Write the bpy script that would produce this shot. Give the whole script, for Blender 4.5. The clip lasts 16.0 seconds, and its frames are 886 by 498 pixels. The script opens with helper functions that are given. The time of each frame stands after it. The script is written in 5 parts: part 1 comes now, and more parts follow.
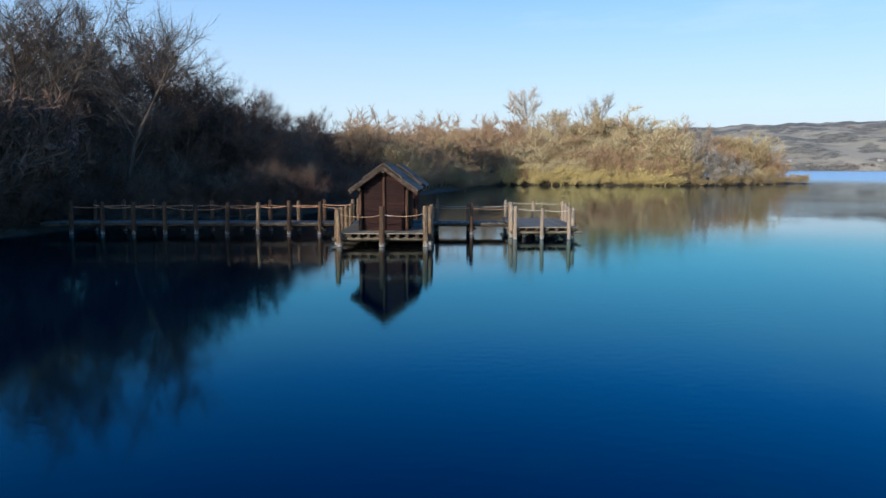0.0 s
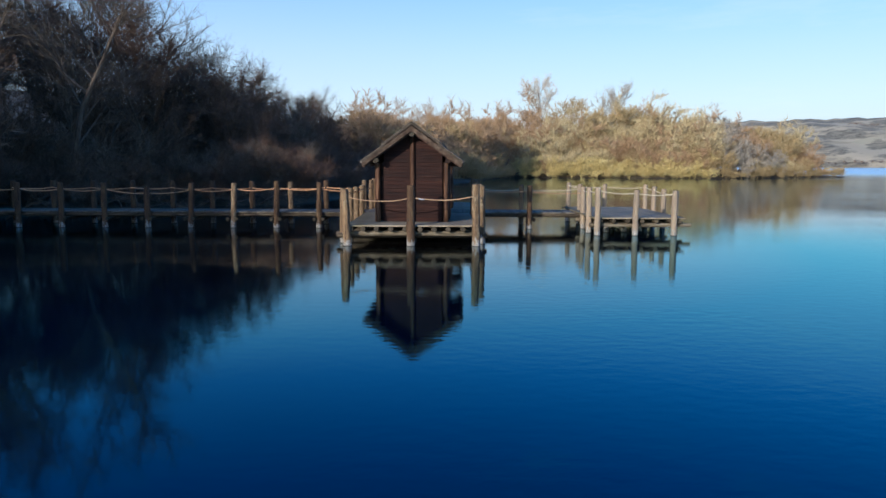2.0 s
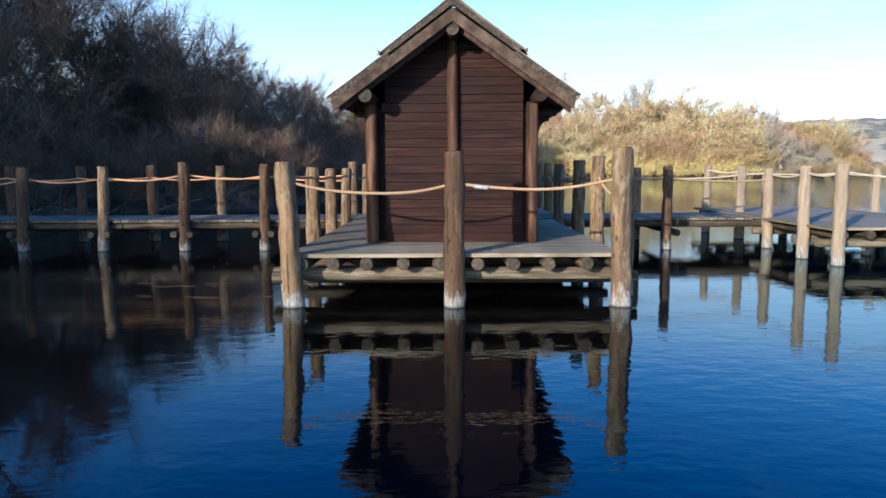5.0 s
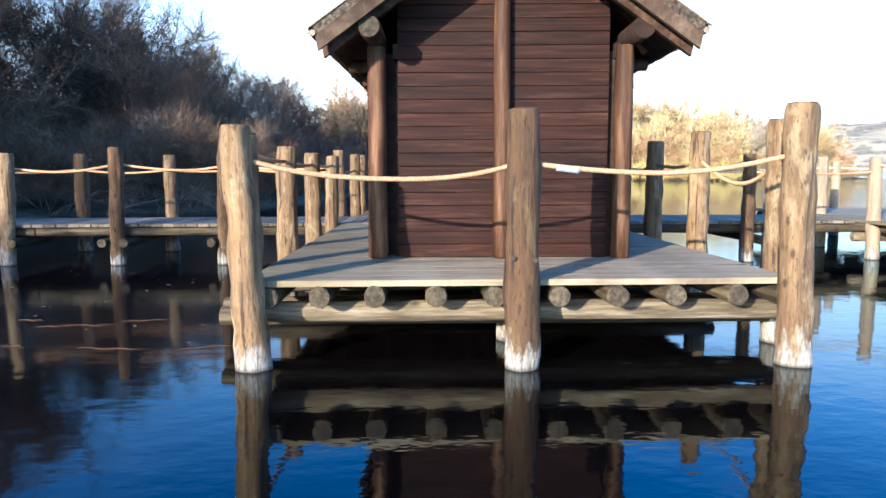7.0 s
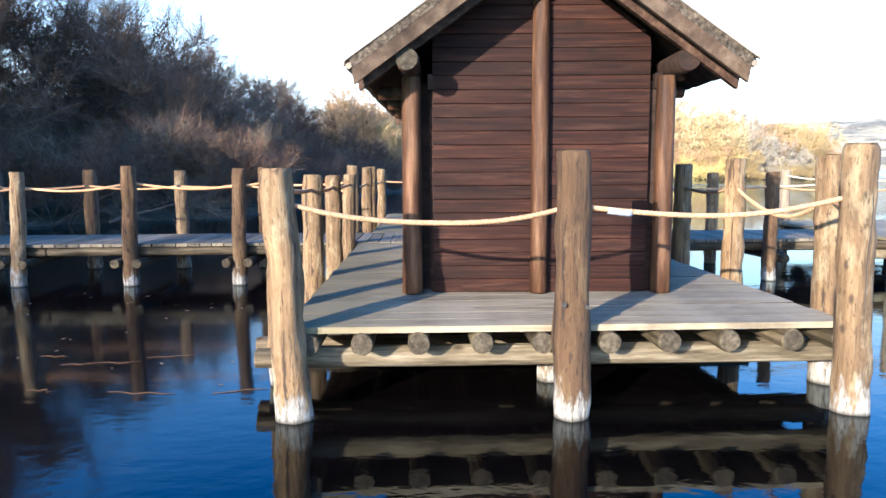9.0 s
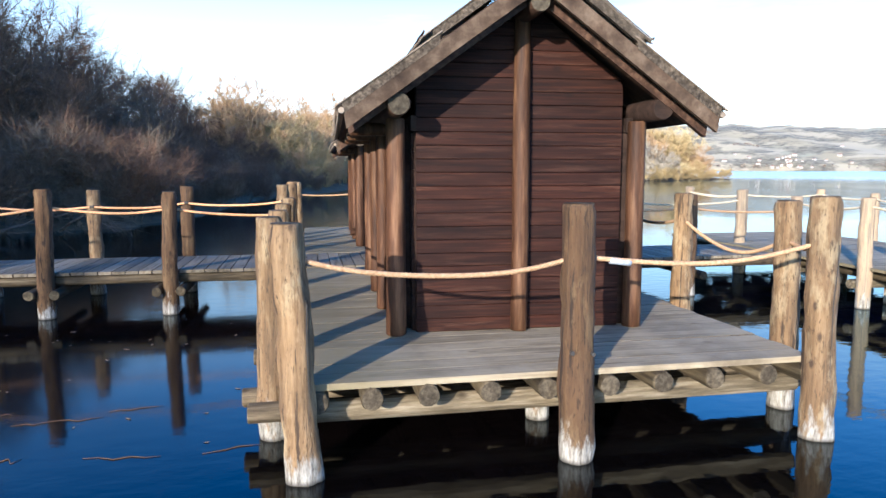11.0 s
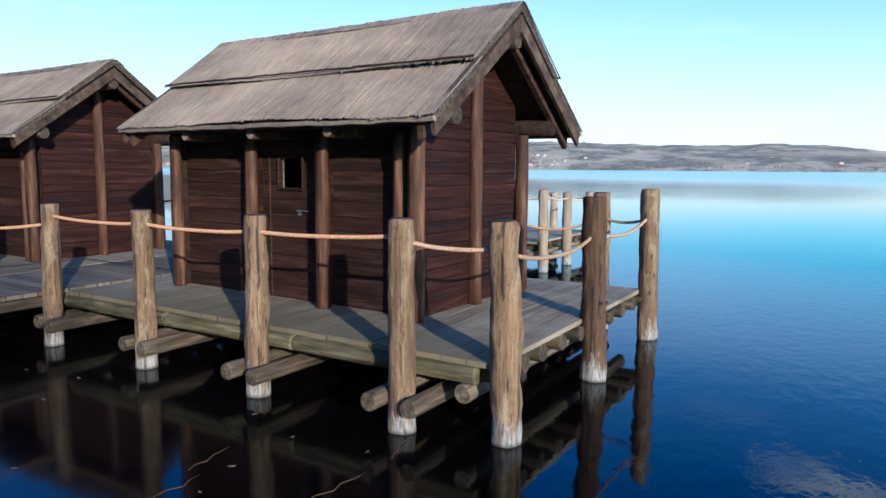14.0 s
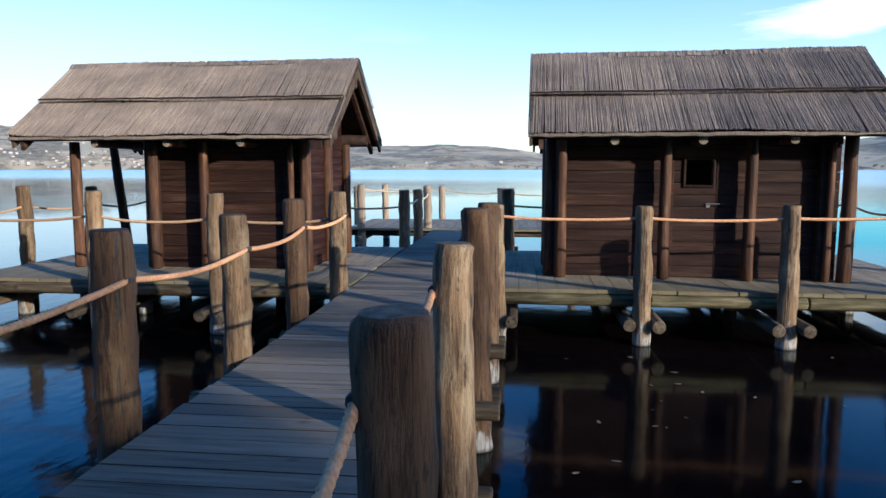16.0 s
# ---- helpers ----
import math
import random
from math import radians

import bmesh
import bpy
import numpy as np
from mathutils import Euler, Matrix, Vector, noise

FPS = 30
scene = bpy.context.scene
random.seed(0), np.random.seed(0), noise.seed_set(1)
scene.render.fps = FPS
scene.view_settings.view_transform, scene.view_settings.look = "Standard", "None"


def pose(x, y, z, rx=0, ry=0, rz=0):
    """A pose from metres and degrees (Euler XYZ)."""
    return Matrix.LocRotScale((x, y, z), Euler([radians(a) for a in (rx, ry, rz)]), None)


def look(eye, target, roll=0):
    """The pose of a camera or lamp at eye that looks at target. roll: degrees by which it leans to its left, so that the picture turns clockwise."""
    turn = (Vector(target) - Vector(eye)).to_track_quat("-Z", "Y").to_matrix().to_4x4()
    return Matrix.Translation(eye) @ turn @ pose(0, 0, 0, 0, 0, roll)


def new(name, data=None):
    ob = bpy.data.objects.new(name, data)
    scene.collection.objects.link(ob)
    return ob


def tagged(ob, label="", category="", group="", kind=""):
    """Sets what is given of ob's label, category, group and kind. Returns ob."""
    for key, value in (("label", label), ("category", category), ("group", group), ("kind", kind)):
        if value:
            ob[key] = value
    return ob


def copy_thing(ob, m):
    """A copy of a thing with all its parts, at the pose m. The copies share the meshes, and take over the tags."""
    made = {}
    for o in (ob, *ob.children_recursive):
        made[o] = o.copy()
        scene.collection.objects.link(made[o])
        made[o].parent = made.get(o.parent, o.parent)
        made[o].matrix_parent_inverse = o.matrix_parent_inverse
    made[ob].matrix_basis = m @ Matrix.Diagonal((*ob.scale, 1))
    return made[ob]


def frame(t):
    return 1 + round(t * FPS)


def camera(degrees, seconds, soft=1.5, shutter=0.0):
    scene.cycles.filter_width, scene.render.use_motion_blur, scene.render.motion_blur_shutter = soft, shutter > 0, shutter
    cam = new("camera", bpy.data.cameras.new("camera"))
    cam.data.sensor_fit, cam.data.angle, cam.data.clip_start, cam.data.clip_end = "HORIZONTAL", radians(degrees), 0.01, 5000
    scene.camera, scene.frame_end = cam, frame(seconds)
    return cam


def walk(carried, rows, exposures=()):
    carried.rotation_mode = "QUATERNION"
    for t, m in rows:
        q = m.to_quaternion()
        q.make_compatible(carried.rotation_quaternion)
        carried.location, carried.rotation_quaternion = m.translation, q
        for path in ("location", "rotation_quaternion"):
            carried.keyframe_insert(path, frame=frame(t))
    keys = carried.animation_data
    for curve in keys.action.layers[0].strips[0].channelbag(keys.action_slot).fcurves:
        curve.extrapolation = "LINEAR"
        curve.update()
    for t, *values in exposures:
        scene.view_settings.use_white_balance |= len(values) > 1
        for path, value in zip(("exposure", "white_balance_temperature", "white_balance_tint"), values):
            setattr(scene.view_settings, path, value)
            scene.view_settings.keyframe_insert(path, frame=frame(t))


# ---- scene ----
cam = camera(65.4, 16.0)
PATH = [
    (0, (0.661, -1.296, 3.497), (0.672, 0.69, 3.265), 0.1),
    (0.5, (0.121, 1.241, 3.304), (0.13, 3.227, 3.067), 0.2),
    (1, (-0.349, 3.783, 3.105), (-0.338, 5.769, 2.865), 0.3),
    (1.5, (-0.672, 6.327, 2.782), (-0.667, 8.313, 2.541), 0.3),
    (2, (-0.962, 8.828, 2.414), (-0.959, 10.814, 2.172), 0.2),
    (2.5, (-1.162, 11.194, 2.077), (-1.164, 13.179, 1.836), 0.0),
    (3, (-1.382, 13.684, 1.782), (-1.389, 15.67, 1.544), -0.0),
    (3.5, (-1.547, 16.111, 1.623), (-1.56, 18.097, 1.389), -0.3),
    (4, (-1.71, 18.021, 1.624), (-1.721, 20.008, 1.391), -0.1),
    (4.2, (-1.755, 18.732, 1.643), (-1.775, 20.718, 1.409), -0.3),
    (6.5, (-2.432, 24.379, 1.42), (-2.421, 26.368, 1.208), -0.3),
    (7, (-2.559, 24.593, 1.368), (-2.515, 26.581, 1.151), -0.2),
    (7.5, (-2.57, 24.662, 1.316), (-2.544, 26.651, 1.102), -0.3),
    (8, (-2.666, 24.722, 1.416), (-2.636, 26.711, 1.2), -0.3),
    (8.5, (-2.784, 24.766, 1.549), (-2.739, 26.753, 1.328), -0.3),
    (11, (-3.74, 24.918, 2.038), (-3.355, 26.867, 1.811), 0.0),
    (11.5, (-4.087, 24.961, 2.075), (-3.475, 26.851, 1.844), 0.3),
    (12, (-4.43, 24.983, 2.102), (-3.657, 26.813, 1.87), 0.3),
    (12.5, (-4.834, 25.065, 2.111), (-3.898, 26.817, 1.88), 0.3),
    (13, (-5.207, 25.159, 2.101), (-4.142, 26.837, 1.876), 0.5),
    (13.5, (-6.76, 25.848, 2.106), (-5.316, 27.212, 1.875), 0.4),
    (14, (-8.372, 27.148, 2.078), (-6.68, 28.19, 1.845), 0.4),
    (14.5, (-9.779, 28.916, 2.084), (-7.969, 29.734, 1.853), 0.3),
    (15, (-10.885, 30.883, 2.084), (-8.998, 31.504, 1.852), 0.1),
    (15.5, (-11.724, 32.966, 2.072), (-9.781, 33.382, 1.84), -0.0),
    (16, (-12.223, 34.879, 2.064), (-10.249, 35.098, 1.833), -0.0),
]

EXPOSURES = [(0.0, -0.3, 5650, 10), (3.0, -0.12, 5650, 10), (4.2, 0.08, 5680, 10), (6.3, 1.05, 5900, 10), (8.7, 1.43, 5930, 10),
             (11.0, 0.97, 5800, 10), (13.0, 0.42, 5600, 10), (13.6, 0.17, 5350, 10), (14.5, 0.24, 5550, 10), (16.0, 0.3, 5800, 10)]
walk(cam, [(t, look(eye, target, roll)) for t, eye, target, roll in PATH], EXPOSURES)

# ---- world and sun ----
SUN_AZ, SUN_EL = radians(215.2), radians(14.8)   # azimuth clockwise from +y
world = bpy.data.worlds.new("sky")
scene.world = world
world.use_nodes = True
wt = world.node_tree
wt.nodes.clear()


def wnode(kind, **kw):
    n = wt.nodes.new(kind)
    for k, v in kw.items():
        n.inputs[k].default_value = v
    return n


sky = wt.nodes.new("ShaderNodeTexSky")
sky.sky_type = "NISHITA"
sky.sun_disc = False
sky.sun_elevation, sky.sun_rotation = SUN_EL, SUN_AZ
sky.altitude, sky.air_density, sky.dust_density, sky.ozone_density = 230, 1.0, 1.1, 1.8
wcoord = wt.nodes.new("ShaderNodeTexCoord")
wmap = wt.nodes.new("ShaderNodeMapping")
wmap.inputs["Scale"].default_value = (1.6, 1.6, 9.0)
wmap.inputs["Location"].default_value = (0.35, 0.1, 0.2)
wnoise = wnode("ShaderNodeTexNoise", Scale=1.7, Detail=7.0, Roughness=0.62)
wramp = wt.nodes.new("ShaderNodeValToRGB")
wramp.color_ramp.elements[0].position, wramp.color_ramp.elements[1].position = 0.58, 0.85
wmix = wt.nodes.new("ShaderNodeMix")
wmix.data_type = "RGBA"
wmix.inputs[7].default_value = (9.5, 9.6, 9.8, 1)
wmul = wt.nodes.new("ShaderNodeMath")
wmul.operation = "MULTIPLY"
wmul.inputs[1].default_value = 0.28
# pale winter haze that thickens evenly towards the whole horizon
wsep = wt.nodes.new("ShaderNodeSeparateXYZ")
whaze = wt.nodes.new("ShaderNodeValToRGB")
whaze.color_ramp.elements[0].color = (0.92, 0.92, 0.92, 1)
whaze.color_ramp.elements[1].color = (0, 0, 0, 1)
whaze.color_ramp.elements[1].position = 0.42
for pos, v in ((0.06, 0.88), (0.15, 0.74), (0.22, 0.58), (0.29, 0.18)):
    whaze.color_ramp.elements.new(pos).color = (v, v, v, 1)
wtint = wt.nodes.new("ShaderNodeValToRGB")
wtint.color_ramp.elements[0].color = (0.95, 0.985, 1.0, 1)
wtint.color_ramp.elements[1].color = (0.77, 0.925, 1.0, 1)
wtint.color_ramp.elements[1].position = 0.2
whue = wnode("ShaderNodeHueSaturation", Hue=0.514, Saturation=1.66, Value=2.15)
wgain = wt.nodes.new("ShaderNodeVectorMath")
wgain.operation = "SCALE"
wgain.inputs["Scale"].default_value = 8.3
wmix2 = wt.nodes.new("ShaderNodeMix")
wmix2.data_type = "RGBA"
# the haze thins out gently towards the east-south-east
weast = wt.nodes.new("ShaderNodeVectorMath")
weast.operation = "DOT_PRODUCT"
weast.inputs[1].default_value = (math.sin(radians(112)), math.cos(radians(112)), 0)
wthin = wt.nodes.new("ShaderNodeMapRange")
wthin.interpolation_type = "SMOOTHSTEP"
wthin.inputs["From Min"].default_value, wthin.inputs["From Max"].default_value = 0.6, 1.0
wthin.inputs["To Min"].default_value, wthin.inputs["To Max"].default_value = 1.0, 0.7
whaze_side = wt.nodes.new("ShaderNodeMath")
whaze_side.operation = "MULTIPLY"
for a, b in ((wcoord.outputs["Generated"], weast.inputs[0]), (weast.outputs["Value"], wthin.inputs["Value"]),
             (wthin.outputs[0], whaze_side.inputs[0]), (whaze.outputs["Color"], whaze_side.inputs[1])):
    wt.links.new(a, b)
# two low banks of cloud over the eastern hills
wclouds = None
for az, el, flat, size in ((113, 10.5, 4.5, 0.2), (88, 22, 4.0, 0.2)):
    a, e = radians(az), radians(el)
    sub, mul, ln, fade = (wt.nodes.new("ShaderNodeVectorMath"), wt.nodes.new("ShaderNodeVectorMath"), wt.nodes.new("ShaderNodeVectorMath"), wt.nodes.new("ShaderNodeMapRange"))
    sub.operation, mul.operation, ln.operation = "SUBTRACT", "MULTIPLY", "LENGTH"
    sub.inputs[1].default_value = (math.sin(a) * math.cos(e), math.cos(a) * math.cos(e), math.sin(e))
    mul.inputs[1].default_value = (1, 1, flat)
    fade.inputs["From Min"].default_value, fade.inputs["From Max"].default_value = 0.03, size
    fade.inputs["To Min"].default_value, fade.inputs["To Max"].default_value = (0.62 if el < 15 else 0.43), 0.0
    for p, q in ((wcoord.outputs["Generated"], sub.inputs[0]), (sub.outputs[0], mul.inputs[0]), (mul.outputs[0], ln.inputs[0]), (ln.outputs["Value"], fade.inputs["Value"])):
        wt.links.new(p, q)
    if wclouds is None:
        wclouds = fade.outputs[0]
    else:
        both = wt.nodes.new("ShaderNodeMath")
        wt.links.new(wclouds, both.inputs[0])
        wt.links.new(fade.outputs[0], both.inputs[1])
        wclouds = both.outputs[0]
wfluff = wnode("ShaderNodeTexNoise", Scale=3.2, Detail=8.0, Roughness=0.6)
wt.links.new(wmap.outputs[0], wfluff.inputs["Vector"])
wsum = wt.nodes.new("ShaderNodeMath")
wsum.operation = "MULTIPLY_ADD"
wsum.inputs[1].default_value = 1.0
wt.links.new(wclouds, wsum.inputs[0])
wt.links.new(wfluff.outputs["Fac"], wsum.inputs[2])
wedge = wt.nodes.new("ShaderNodeMapRange")
wedge.inputs["From Min"].default_value, wedge.inputs["From Max"].default_value = 0.82, 1.1
wt.links.new(wsum.outputs[0], wedge.inputs["Value"])
wmax = wt.nodes.new("ShaderNodeMath")
wmax.operation = "MAXIMUM"
wt.links.new(wmul.outputs[0], wmax.inputs[0])
wt.links.new(wedge.outputs[0], wmax.inputs[1])
wback = wnode("ShaderNodeBackground", Strength=0.122)
wout = wt.nodes.new("ShaderNodeOutputWorld")
for a, b in ((wcoord.outputs["Generated"], wmap.inputs["Vector"]), (wmap.outputs[0], wnoise.inputs["Vector"]),
             (wnoise.outputs["Fac"], wramp.inputs["Fac"]), (wramp.outputs["Color"], wmul.inputs[0]),
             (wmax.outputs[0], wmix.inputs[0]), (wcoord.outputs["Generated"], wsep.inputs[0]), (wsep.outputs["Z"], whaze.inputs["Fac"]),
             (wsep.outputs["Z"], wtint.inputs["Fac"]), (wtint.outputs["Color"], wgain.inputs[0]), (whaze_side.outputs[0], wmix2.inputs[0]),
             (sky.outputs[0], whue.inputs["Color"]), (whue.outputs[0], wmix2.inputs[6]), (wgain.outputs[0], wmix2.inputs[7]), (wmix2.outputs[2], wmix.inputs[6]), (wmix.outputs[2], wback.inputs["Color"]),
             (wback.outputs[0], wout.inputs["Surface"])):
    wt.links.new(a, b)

sun_dir = Vector((math.sin(SUN_AZ) * math.cos(SUN_EL), math.cos(SUN_AZ) * math.cos(SUN_EL), math.sin(SUN_EL)))
lamp = bpy.data.lights.new("sun", "SUN")
lamp.energy, lamp.angle, lamp.color = 4.8, radians(0.55), (1.0, 0.89, 0.76)
sun = new("sun", lamp)
sun.matrix_world = look(tuple(sun_dir * 200), (0, 0, 0))

# ---- materials ----


class Nodes:
    """Small wrapper to write node materials briefly."""

    def __init__(self, name):
        self.mat = bpy.data.materials.new(name)
        self.mat.use_nodes = True
        self.t = self.mat.node_tree
        self.bsdf = self.t.nodes["Principled BSDF"]

    def add(self, kind, **kw):
        n = self.t.nodes.new(kind)
        for k, v in kw.items():
            n.inputs[k.replace("_", " ")].default_value = v
        return n

    def link(self, a, b):
        self.t.links.new(a, b)

    def coords(self, scale, which="Object", shift=True):
        c, m = self.add("ShaderNodeTexCoord"), self.add("ShaderNodeMapping")
        m.inputs["Scale"].default_value = scale
        self.link(c.outputs[which], m.inputs["Vector"])
        if shift:
            info = self.add("ShaderNodeObjectInfo")
            mul = self.add("ShaderNodeMath")
            mul.operation = "MULTIPLY"
            mul.inputs[1].default_value = 37.0
            self.link(info.outputs["Random"], mul.inputs[0])
            self.link(mul.outputs[0], m.inputs["Location"])
        return m.outputs[0]

    def noise(self, vec, scale=1.0, detail=5.0, rough=0.6):
        n = self.add("ShaderNodeTexNoise", Scale=scale, Detail=detail, Roughness=rough)
        self.link(vec, n.inputs["Vector"])
        return n.outputs["Fac"]

    def ramp(self, fac, stops):
        r = self.add("ShaderNodeValToRGB")
        e = r.color_ramp.elements
        while len(e) < len(stops):
            e.new(0.5)
        for k, (pos, col) in enumerate(stops):
            e[k].position = pos
            e[k].color = (*col, 1) if len(col) == 3 else col
        self.link(fac, r.inputs["Fac"])
        return r.outputs["Color"]

    def mix(self, fac, a, b, how="MIX"):
        m = self.add("ShaderNodeMix")
        m.data_type, m.blend_type = "RGBA", how
        for v, k in ((fac, 0), (a, 6), (b, 7)):
            if isinstance(v, (int, float)):
                m.inputs[k].default_value = v
            elif isinstance(v, tuple):
                m.inputs[k].default_value = (*v, 1)
            else:
                self.link(v, m.inputs[k])
        return m.outputs[2]

    def value(self, colour, low, high):
        """Vary a colour's brightness from object to object."""
        info, r, h = self.add("ShaderNodeObjectInfo"), self.add("ShaderNodeMapRange"), self.add("ShaderNodeHueSaturation")
        r.inputs["To Min"].default_value, r.inputs["To Max"].default_value = low, high
        self.link(info.outputs["Random"], r.inputs["Value"])
        self.link(r.outputs[0], h.inputs["Value"])
        self.link(colour, h.inputs["Color"])
        return h.outputs["Color"]

    def bump(self, height, strength, distance):
        b = self.add("ShaderNodeBump", Strength=strength, Distance=distance)
        self.link(height, b.inputs["Height"])
        self.link(b.outputs[0], self.bsdf.inputs["Normal"])

    def done(self, colour, rough=0.8, metal=0.0):
        if isinstance(colour, tuple):
            self.bsdf.inputs["Base Color"].default_value = (*colour, 1)
        else:
            self.link(colour, self.bsdf.inputs["Base Color"])
        if isinstance(rough, (int, float)):
            self.bsdf.inputs["Roughness"].default_value = rough
        else:
            self.link(rough, self.bsdf.inputs["Roughness"])
        self.bsdf.inputs["Metallic"].default_value = metal
        return self.mat


def squeeze(n, value):
    """Shift and squeeze a length of about two metres into 0 to 1."""
    r = n.add("ShaderNodeMapRange")
    r.inputs["From Min"].default_value, r.inputs["From Max"].default_value = -1.3, 0.2
    n.link(value, r.inputs["Value"])
    return r.outputs[0]


def wood(name, dark, mid, light, grain, low=0.75, high=1.2, rough=0.8, bump=0.5, grey=None, knots=True, stain=None, wear=None, moss=None):
    n = Nodes(name)
    g = n.noise(n.coords(grain), 1.0, 7, 0.65)
    col = n.ramp(g, [(0.3, dark), (0.5, mid), (0.7, light)])
    big = n.noise(n.coords(tuple(0.16 * v + 0.7 for v in grain)), 1.0, 4)
    if grey:
        col = n.mix(n.ramp(big, [(0.42, (0, 0, 0)), (0.62, (1, 1, 1))]), col, grey)
    else:
        col = n.mix(0.5, col, n.ramp(big, [(0.3, (0.45, 0.45, 0.45)), (0.65, (1.2, 1.15, 1.1))]), "MULTIPLY")
    if stain:
        patch = n.noise(n.coords((0.9, 0.9, 0.9), shift=False), 1.3, 7, 0.68)
        col = n.mix(n.ramp(patch, [(0.47, (0, 0, 0)), (0.66, (0.75, 0.75, 0.75))]), col, stain)
    if knots:
        v = n.add("ShaderNodeTexVoronoi", Scale=1.0)
        n.link(n.coords(tuple(3.2 if s > 10 else 2.2 for s in grain)), v.inputs["Vector"])
        col = n.mix(n.ramp(v.outputs["Distance"], [(0.05, (0.75, 0.75, 0.75)), (0.13, (0, 0, 0))]), col, dark)
    if moss:
        c, sep, low_end = n.add("ShaderNodeTexCoord"), n.add("ShaderNodeSeparateXYZ"), n.add("ShaderNodeMath")
        n.link(c.outputs["Object"], sep.inputs[0])
        low_end.operation = "MULTIPLY_ADD"
        low_end.inputs[1].default_value = 1.5
        n.link(n.noise(n.coords((1.4, 9, 9)), 1.0, 6, 0.65), low_end.inputs[0])
        n.link(sep.outputs["X"], low_end.inputs[2])
        col = n.mix(n.ramp(squeeze(n, low_end.outputs[0]), [(0.3, (0.85, 0.85, 0.85)), (0.85, (0, 0, 0))]), col, moss)
    if wear:
        # pale scuffs and dark weather streaks that follow the grain
        long = n.noise(n.coords(tuple(0.28 * v + 0.9 for v in grain)), 1.0, 7, 0.72)
        col = n.mix(n.ramp(long, [(0.52, (0, 0, 0)), (0.74, (0.85, 0.85, 0.85))]), col, wear)
        col = n.mix(n.ramp(long, [(0.3, (0.8, 0.8, 0.8)), (0.43, (0, 0, 0))]), col, tuple(0.5 * v for v in dark))
    n.bump(g, bump, 0.012)
    n.bsdf.inputs["Specular IOR Level"].default_value = 0.22
    return n.done(n.value(col, low, high), rough)


def post_wood(name, low, high, paled=0.0, tint=None):
    """Debarked log with a pale dried band above the water and a dark wet foot."""
    n = Nodes(name)
    vec = n.coords((16, 16, 1.6))
    g = n.noise(vec, 1.0, 8, 0.68)
    col = n.ramp(g, [(0.27, (0.07, 0.04, 0.016)), (0.46, (0.235, 0.138, 0.062)), (0.7, (0.43, 0.277, 0.138))])
    big = n.noise(n.coords((3.5, 3.5, 1.1)), 1.0, 4)
    col = n.mix(n.ramp(big, [(0.42, (0, 0, 0)), (0.68, (0.55, 0.55, 0.55))]), col, (0.17, 0.106, 0.056))
    v = n.add("ShaderNodeTexVoronoi", Scale=1.0)
    n.link(n.coords((6.5, 6.5, 3.2)), v.inputs["Vector"])
    col = n.mix(n.ramp(v.outputs["Distance"], [(0.07, (0.85, 0.85, 0.85)), (0.15, (0, 0, 0))]), col, (0.05, 0.027, 0.014))
    crack = n.noise(n.coords((26, 26, 0.55)), 1.0, 5, 0.55)
    col = n.mix(n.ramp(crack, [(0.36, (0.85, 0.85, 0.85)), (0.41, (0, 0, 0))]), col, (0.03, 0.017, 0.01))
    bleach = n.noise(n.coords((7, 7, 2.2)), 1.0, 6, 0.7)
    col = n.mix(n.ramp(bleach, [(0.53, (0, 0, 0)), (0.64, (0.72, 0.72, 0.72))]), col, (0.47, 0.35, 0.195))
    fleck = n.noise(n.coords((60, 60, 11)), 1.0, 4, 0.7)
    col = n.mix(n.ramp(fleck, [(0.35, (0.75, 0.75, 0.75)), (0.43, (0, 0, 0))]), col, (0.055, 0.032, 0.017))
    if tint:
        col = n.mix(1.0, col, tint, "MULTIPLY")
    if paled:
        col = n.mix(paled, col, (0.47, 0.39, 0.28))
    col = n.value(col, low, high)
    c, sep = n.add("ShaderNodeTexCoord"), n.add("ShaderNodeSeparateXYZ")
    n.link(c.outputs["Object"], sep.inputs[0])
    add = n.add("ShaderNodeMath")
    add.operation = "MULTIPLY_ADD"
    add.inputs[1].default_value = 1.15
    n.link(n.noise(n.coords((13, 13, 3.5)), 1.0, 7, 0.7), add.inputs[0])
    n.link(sep.outputs["Z"], add.inputs[2])
    pale = n.ramp(n.noise(n.coords((30, 30, 6)), 1.0, 7, 0.72), [(0.36, (0.085, 0.07, 0.05)), (0.48, (0.29, 0.265, 0.22)), (0.66, (0.5, 0.47, 0.41))])
    col = n.mix(n.ramp(add.outputs[0], [(0.68, (1, 1, 1)), (0.8, (0, 0, 0))]), col, pale)
    wet = n.ramp(sep.outputs["Z"], [(0.0, (1, 1, 1)), (0.035, (0, 0, 0))])
    col = n.mix(wet, col, (0.05, 0.042, 0.03))
    n.bump(g, 1.0, 0.034)
    return n.done(col, 0.82)


